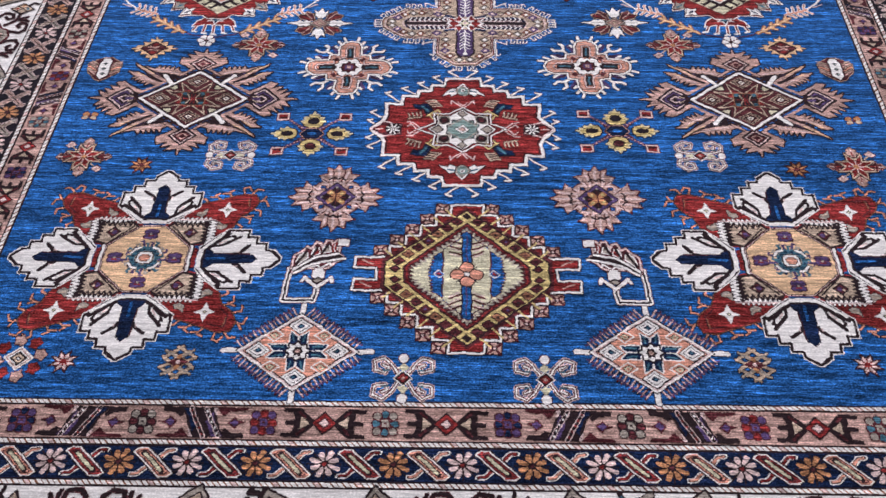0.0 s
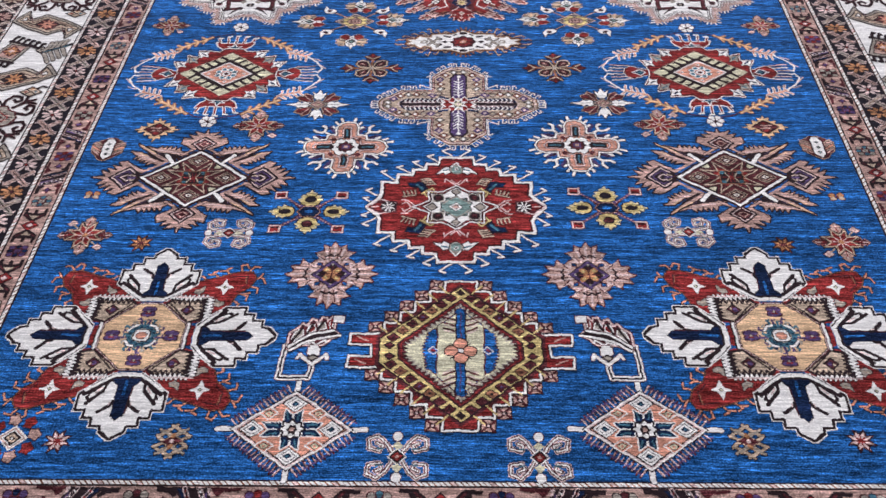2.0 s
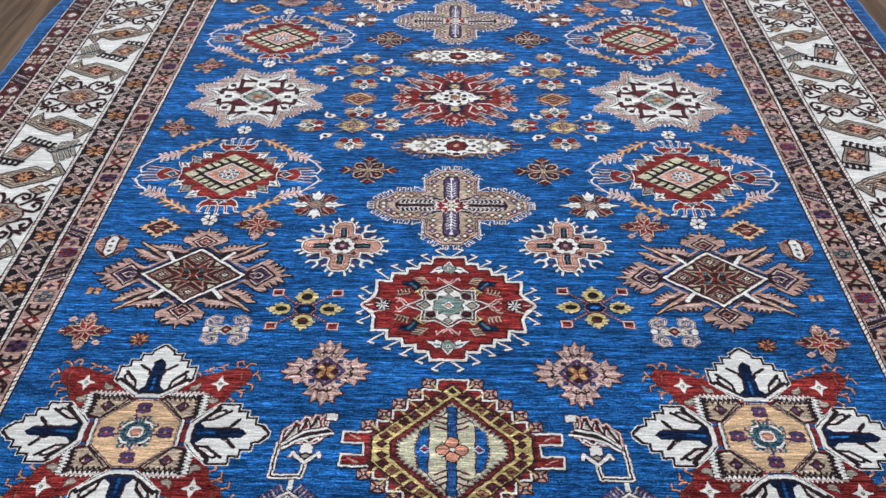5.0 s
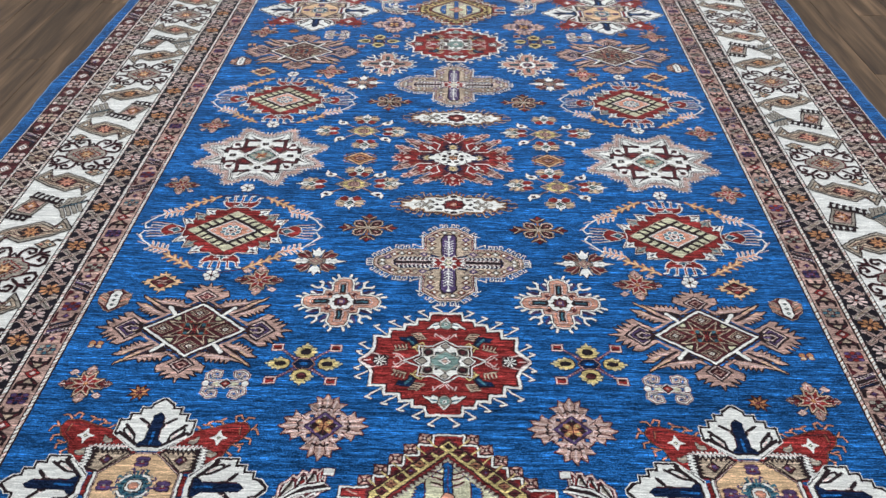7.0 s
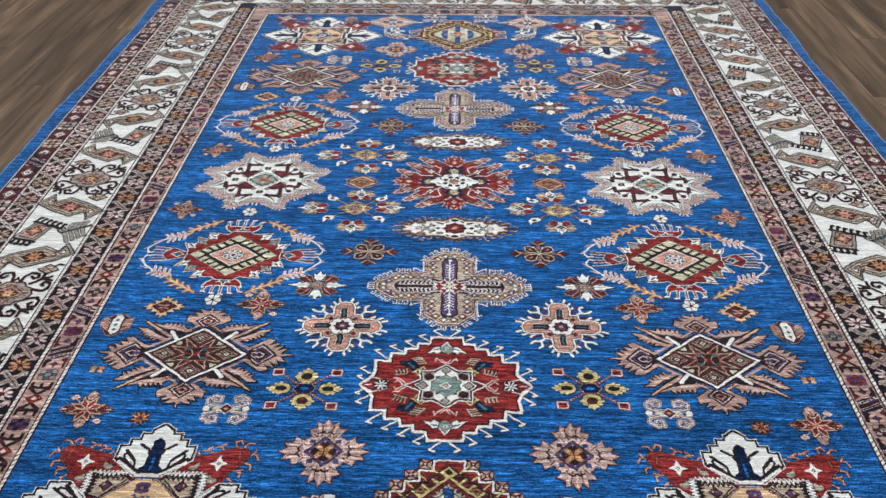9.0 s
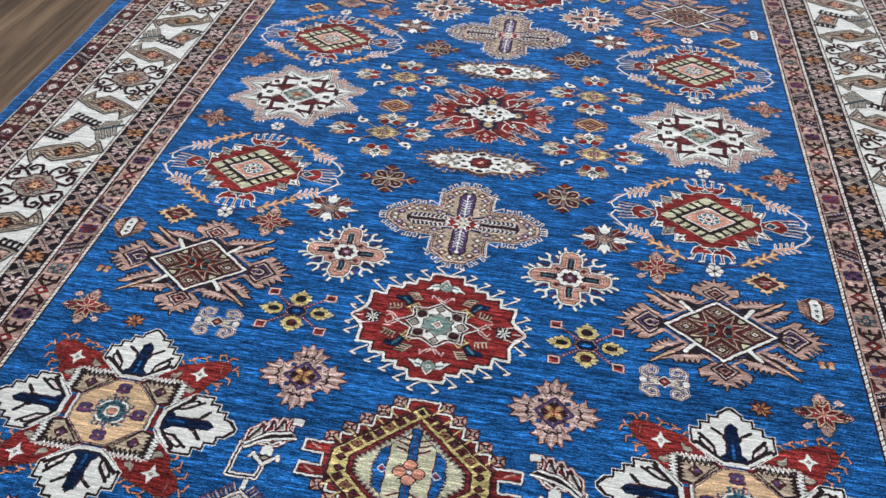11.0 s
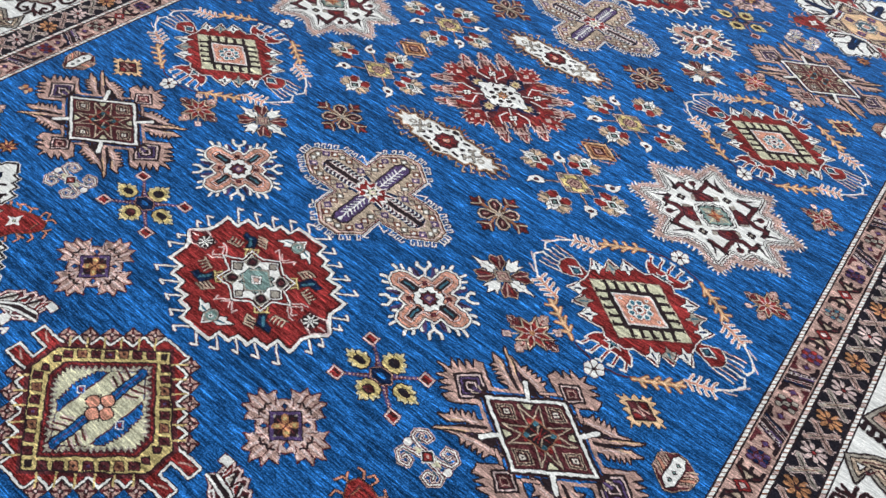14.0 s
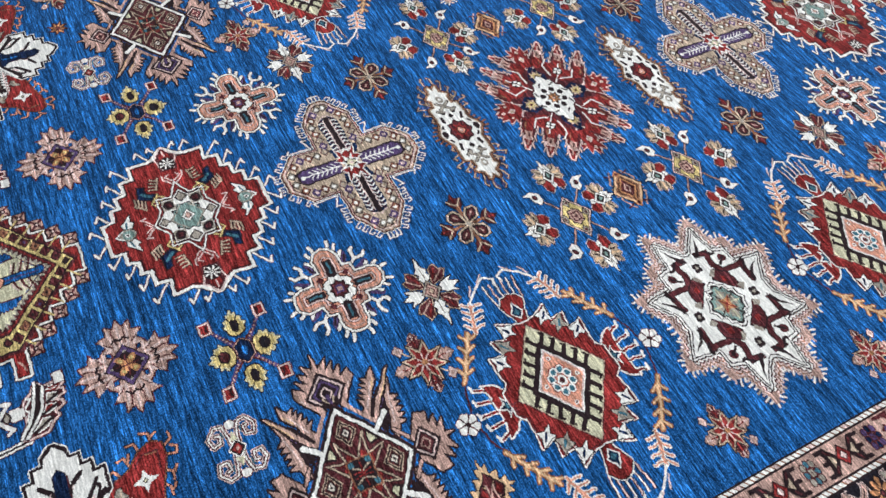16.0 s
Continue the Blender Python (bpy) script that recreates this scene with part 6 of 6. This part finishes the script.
# blue edge, a little wavy, rolled down to the floor
def edge_mesh():
    vs, fs = [], []
    a = corners(11)
    count = 0
    for k in range(4):
        p, q = a[k], a[(k + 1) % 4]
        size = math.hypot(q[0] - p[0], q[1] - p[1])
        d = ((q[0] - p[0]) / size, (q[1] - p[1]) / size)
        n = (d[1], -d[0])
        num = int(size / 0.02)
        for m in range(num):
            s = m / num
            x, y = p[0] + d[0] * size * s, p[1] + d[1] * size * s
            wave = 0.006 * math.sin(s * 21 + k * 2) + 0.004 * math.sin(s * 47 + k) + 0.0015 * math.sin(s * 190)
            out = 0.050 + wave
            n0 = (n[0] - d[0], n[1] - d[1]) if m == 0 else n
            for f, z in ((0, 0), (.84, 0), (.95, -.001), (1.0, -.005), (.98, FLOOR_Z)):
                px, py = x + n0[0] * out * f, y + n0[1] * out * f
                vs.append((px, skew(px, py), z))
            count += 1
    for i in range(count):
        j = (i + 1) % count
        for r in range(4):
            fs.append((5 * i + r, 5 * i + r + 1, 5 * j + r + 1, 5 * j + r))
    me = bpy.data.meshes.new("selvedge")
    me.from_pydata(vs, [], fs)
    me.materials.append(DYES["B"])
    me.materials.append(DYES["U"])
    for p in me.polygons:
        p.use_smooth = True
        # the rolled rim takes the paler blue, a highlight painted along the edge
        p.material_index = int(p.index % 4 >= 1)
    return me


part("selvedge", edge_mesh(), rug, "slightly wavy blue outer edge")
part("backing", box_mesh("backing", (-1.36, -1.88, FLOOR_Z), (1.36, 1.82, -0.003), DYES["S"]), rug, "woven cotton backing")

MESHES, LAID = {}, [0]


def lay(name, chart, x, y, label="", fx=False, fy=False, turn=0.0, scale=None):
    """Lays one motif into the pile; alike motifs share a mesh."""
    key = (chart, fx, fy)
    if key not in MESHES:
        MESHES[key] = chart.mesh(name, fx, fy)
    LAID[0] += 1
    ob = part(name, MESHES[key], rug, label, (x, skew(x, y), LIFT + 0.0001 * (LAID[0] % 11)), turn + 0.45 * (turn == 0))
    if scale:
        ob.scale = (*scale, 1)
    return ob


def quarter(name, chart, x, y, label, fl=(0, 0), fr=(0, 0), bl=(0, 0), br=(0, 0)):
    """Mirrors a motif of the front left quarter into the others; the pairs shift each copy, in millimetres, to fit the
    camera's view.
    """
    view_shifts = {(-1, -1): fl, (1, -1): fr, (-1, 1): bl, (1, 1): br}
    for sx in ((-1, 1) if x else (1,)):
        for sy in ((-1, 1) if y else (-1,)):
            yy = y if sy < 0 else y - 0.055 * (y > 1.25) - 0.012 * (0.5 < y <= 1.25)
            dx, dy = view_shifts[(sx, sy)]
            lay(name, chart, sx * x + dx / 1000, sy * yy + dy / 1000, label, sx > 0, sy > 0)


quarter("corner_flower", chart_flower(), .593, 1.150, "large crimson flower with four ivory petals and gold centre", (-4, -2), (2, 0), (6, -3), (12, -10))
quarter("lattice_lozenge", chart_lattice_lozenge(), 0, 1.184, "stepped crimson lozenge with gold lattice and pale green heart", fr=(2, 0), br=(-10, -17))
quarter("hooked_medallion", chart_hooked_medallion(), 0, .834, "crimson medallion with ivory zigzag edge and hooks", fr=(-11, 8), br=(-8, -8))
quarter("leafed_star", chart_leafed_star(), .598, .738, "dusty pink leafed diamond star with ivory outline", (2, 0), (-5, 0), (2, 10), (-8, 5))
quarter("garland_lozenge", chart_garland_lozenge(), .597, .370, "crimson lozenge with pale green diamond inside a leaf garland", (-2, 2), (-3, 0), (7, -12), (2, -14))
quarter("tan_cross", chart_cross(), 0, .484, "tan cross medallion with hooked fringe", fr=(-10, -6), br=(-11, -4))
quarter("ivory_plaque", chart_ivory_plaque(), 0, .243, "ivory oblong plaque with crimson rosette", fr=(0, 4), br=(2, 2))
quarter("sunburst", chart_sunburst(), 0, 0, "crimson sunburst with ivory heart", fr=(-6, 3))
quarter("ivory_star", chart_ivory_star(), .590, 0, "ivory eight-pointed star with dusty pink fringe", (-6, 5), (7, -4))
quarter("fringed_diamond", chart_fringed_diamond(), .298, 1.344, "salmon diamond with navy star and fringe", (12, 3), (19, 5))
quarter("pipe_flower", chart_pipe(), .276, 1.178, "bent ivory stem with tulip and feathered leaf", (0, 3), (0, 3))
quarter("scroll_cross", chart_scroll_cross(), .114, 1.390, "small ivory and crimson scroll cross", (12, 0), (21, 0))
quarter("scroll_cross", chart_scroll_cross(True), .481, .903, "small ivory and crimson scroll cross", (-3, 4), (-11, 6))
quarter("twig_star", chart_twig_star(), .486, 1.373, "small olive star of crossed twigs", (0, 9), (0, 13))
quarter("rosette", chart_small_rosette("L", "M", "R", 43), .680, 1.377, "small pink and crimson rosette", (-3, 13), (-5, 20))
quarter("corner_bloom", chart_corner_bloom(), .775, 1.379, "small diamond ringed by pink and crimson blossoms", (14, 20), (5, 18))
quarter("rosette", chart_small_rosette("R", "A", "F", 60, 8, "P"), .775, .920, "rust rosette with four pink buds", (-10, 15), (0, -4))
quarter("rosette", chart_small_rosette("F", "M", "M", 44), .659, .934, "small amber rosette", (-3, 8), (-3, 3))
quarter("rosette", chart_small_rosette("R", "A", "F", 64, 8, "P"), .473, .579, "rust rosette with pale buds", (-9, 14), (-10, 14), (10, 3), (-14, 2))
quarter("rosette", chart_small_rosette("R", "A", "F", 54, 8, "P"), .782, .177, "amber rosette with pink buds", (-11, 18), (11, 5), (-4, 3), (12, -10))
quarter("bow", chart_bow(), .798, .804, "tiny amber bow", (-8, 14), (5, 6))
quarter("hexagon_bud", chart_hexagon_bud(), .803, .659, "small maroon hexagon with ivory core and wings", (-14, 15), (5, 16), (-5, 0), (12, -16))
quarter("gold_diamond", chart_gold_diamond(), .710, .595, "small toothed gold diamond with crimson heart", (-10, 17), (-3, 21), (2, -18), (10, -26))
DAISY = chart_white_daisy()
quarter("daisy", DAISY, .597, .568, "tiny white daisy", (-9, 18), (-2, 14), (2, -8), (-10, -4))
quarter("daisy", DAISY, .603, .182, "tiny white daisy", (3, 14), (-10, 0), (6, 8), (-12, -3))
quarter("white_bloom", chart_white_bloom(), .345, .502, "small white and crimson crossed bloom", (-6, 13), (-6, 15), (9, 0), (-14, 4))
quarter("brown_cross", chart_brown_cross(), .235, .352, "small brown and tan cross bloom", (3, 4), (-4, 2), (6, 0), (-5, 3))
quarter("pink_bloom", chart_pink_bloom(), .256, 1.006, "dusty pink bloom with purple diamond", (0, -1), (-2, -3), (-6, 0), (10, -8))
quarter("gold_quatrefoil", chart_gold_quatrefoil(), .320, .841, "four gold blossoms round a navy bead", (-5, 2), (-10, 12), (10, 8), (-20, 16))
quarter("salmon_cross", chart_salmon_cross(), .270, .637, "salmon cross with ivory branches", (2, -2), (-6, 2), (8, 14), (-8, 18))
quarter("gold_box", chart_gold_box(), .294, .148, "gold diamond with four ivory bird heads", (0, 4), (8, 3), (-2, 8), (-5, 0))
quarter("brown_box", chart_brown_box(), .289, 0, "small brown and amber diamond", (-2, -4), (-3, -5))
BLOOM = chart_bird_bloom()
quarter("bird_bloom", BLOOM, .297, .246, "small crimson, pink and ivory blossom", (2, 12), (4, 16), (3, -14), (-6, -5))
for sx in (1, -1):
    for sy in (1, -1):
        lay("bird_bloom", BLOOM, .412 * sx - .007, .150 * sy + .006, "small crimson, pink and ivory blossom", turn=90 * sx, scale=(.74, 1.38))
        lay("bird_bloom", BLOOM, .190 * sx - .002, .146 * sy + .008, "small crimson, pink and ivory blossom", turn=-90 * sx, scale=(.74, 1.38))
        lay("bird_bloom", BLOOM, .285 * sx, .073 * sy, "small crimson, pink and ivory blossom", fy=sy < 0)


# border motifs, side by side along every band
def sides(i):
    """The four sides of band i to i+1: middle line from and to, and the turn by which motifs face outwards."""
    a, b = corners(i), corners(i + 1)
    m = [((p[0] + q[0]) / 2, (p[1] + q[1]) / 2) for p, q in zip(a, b)]
    return [(m[0], m[1], 0), (m[1], m[2], 90), (m[2], m[3], 180), (m[3], m[0], 270)]


def run(i, pitch, pick, margin, shift=(0, 0, 0), fit=(1, 1)):
    """pitch and fit: on the short ends, on the long sides; shift: ends, right side, left side."""
    for p, q, turn in sides(i):
        long = turn % 180 > 0
        step = pitch[long]
        size = math.hypot(q[0] - p[0], q[1] - p[1])
        n = int((size / 2 - margin) / step)
        for k in range(-n - 2, n + 3):
            at = (k + shift[(0, 1, 0, 2)[turn // 90]]) * step
            if abs(at) > size / 2 - margin:
                continue
            s = .5 + at / size
            nm, ch, lab = pick(k, turn)
            lay(nm, ch, p[0] + (q[0] - p[0]) * s, p[1] + (q[1] - p[1]) * s, lab, turn=turn + 0.01, scale=(pitch[long] / pitch[0], fit[long]))


BARS, BARS_B, COMB = chart_hook_bars(), chart_hook_bars(41, -1), chart_comb_diamond()
ROS = [chart_band_rosette("V", "N", "M", 46), chart_band_rosette("S", "M", "K", 46), chart_band_rosette("V", "R", "M", 46), chart_band_rosette("S", "T", "M", 46)]


def pink_units(k, turn):
    if k % 2:
        nm = (k // 2) % 4
        return ("slant_block", BARS if nm == 0 else BARS_B, "dark hooked bars") if nm < 2 else ("band_comb", COMB, "dark combs round a crimson diamond")
    return "band_rosette", ROS[(k // 2 + (turn == 270)) % 4], "small purple rosette"


run(1, (0.0985, 0.070), pink_units, 0.06, (0.72, 1.03, -0.85))
FLOWERS = [chart_band_flower("L"), chart_band_flower("F")]
CROSSES = [chart_band_cross("R", "G"), chart_band_cross("O", "G", 43)]
SIDE_CROSSES = [chart_band_cross("P", "S", 64, .5), chart_band_cross("S", "A", 65, .5)]
PALE = [chart_band_cross("C", "A", 44, .5), chart_band_cross("A", "C", 45, .5)]
PALE_FLOWERS = [chart_band_flower("A", "M", 46), chart_band_flower("P", "M", 47), chart_band_flower("L", "M", 48)]


def navy_units(k, turn):
    return ("band_cross", (SIDE_CROSSES if turn % 180 else CROSSES)[(k // 2) % 2], "slanting crossed bars") if k % 2 else ("band_flower", FLOWERS[(k // 2) % 2], "small eight-petalled flower")


def brown_units(k, turn):
    return ("band_cross", PALE[(k // 2) % 2], "pale crossed bars") if k % 2 else ("band_flower", PALE_FLOWERS[(k // 2) % 3], "small pale flower")


run(3, (0.054, 0.0425), navy_units, 0.03, (0, -1.7, -0.27), (0.80, 1))
run(7, (0.056, 0.0435), brown_units, 0.03, (0, 0, 0), (1.04, 1.10))
OUTER = [chart_band_rosette("L", "P", "K", 66, 64, 51), chart_band_rosette("L", "S", "K", 66, 64, 57), chart_band_rosette("P", "A", "K", 66, 64, 52), chart_hook_bars(53)]
WHITE_DIA = Chart(0.05, 0.04, 55)
for tone, mm in (("K", 54), ("P", 49), ("M", 40), ("W", 33), ("M", 18), ("W", 8)):
    WHITE_DIA.dia(tone, 0, 0, mm, mm * .8)


def maroon_units(k, turn):
    if k % 2:
        return "band_diamond", WHITE_DIA, "small ivory diamond"
    j = (k // 2) % 4
    return (("slant_block" if j == 3 else "band_rosette"), OUTER[j], ("pale lavender rosette", "pale lavender rosette", "pale pink rosette", "dark hooked bars")[j])


run(9, (0.064, 0.060), maroon_units, 0.04, (0, 0, 0))

# ivory border: medallions with leaves, combs and flags between them
MED, COMBED, FLAG = chart_border_medallion(), chart_border_comb(), chart_border_flag()
LEAVES = [chart_border_leaf("O"), chart_border_leaf("F", 61)]
for p, q, turn in sides(5):
    size = math.hypot(q[0] - p[0], q[1] - p[1])
    d = ((q[0] - p[0]) / size, (q[1] - p[1]) / size)
    pitch = 0.535 if turn % 180 else 0.562
    n = int(size / 2 / pitch + .3)
    place = lambda s: ((p[0] + q[0]) / 2 + d[0] * s, (p[1] + q[1]) / 2 + d[1] * s)
    long = turn + 90.01
    off = 0.026 if turn == 90 else (-0.026 if turn == 270 else 0.0)
    for k in range(-n, n + 1):
        if abs(k * pitch + off) < size / 2 + .02:
            lay("border_medallion", MED, *place(k * pitch + off), "brown scrolled medallion on the ivory border", turn=long)
    for k in range(-n - 1, n + 1):
        for s, nm, ch, fl in ((.098, "border_flag", FLAG, 0), (.150, "border_leaf", LEAVES[0], 0), (.268, "border_comb", COMBED, 0), (.385, "border_leaf", LEAVES[1], 1), (.437, "border_flag", FLAG, 0)):
            about = k % 2  # every second gap is turned about
            at = k * pitch + off + (pitch - s if about else s)
            if abs(at) < size / 2 - .05:
                px, py = place(at)
                if nm == "border_flag":
                    side = .062 if about else -.062
                    px, py = px + d[1] * side, py - d[0] * side
                lay(nm, ch, px, py, {"border_flag": "small dark flag", "border_leaf": "grey hooked leaf with a flower", "border_comb": "dark comb with a grey feathered tail"}[nm], fx=bool(fl), turn=long + 180 * about)

# ---------------------------------------------------------------- floor boards
PLANK_W, PLANK_L = 0.155, 1.45
PLANK = box_mesh("plank", (-PLANK_W / 2 + .0004, -PLANK_L / 2 + .0004, -0.02), (PLANK_W / 2 - .0004, PLANK_L / 2 - .0004, 0), WOOD, 0.0008)
rows = int(6.3 / PLANK_W)
for r in range(rows):
    x = (r - rows / 2 + .5) * PLANK_W
    start = -3.6 + PLANK_L * ((r * 0.381) % 1.0) - PLANK_L / 2
    k = 0
    while start + (k + .5) * PLANK_L < 5.6 - PLANK_L / 2:
        y = start + (k + .5) * PLANK_L
        if y > -3.6 + PLANK_L / 2:
            part("plank", PLANK, floor, "", (x, y, FLOOR_Z + random.uniform(-.0003, .0003)))
        k += 1
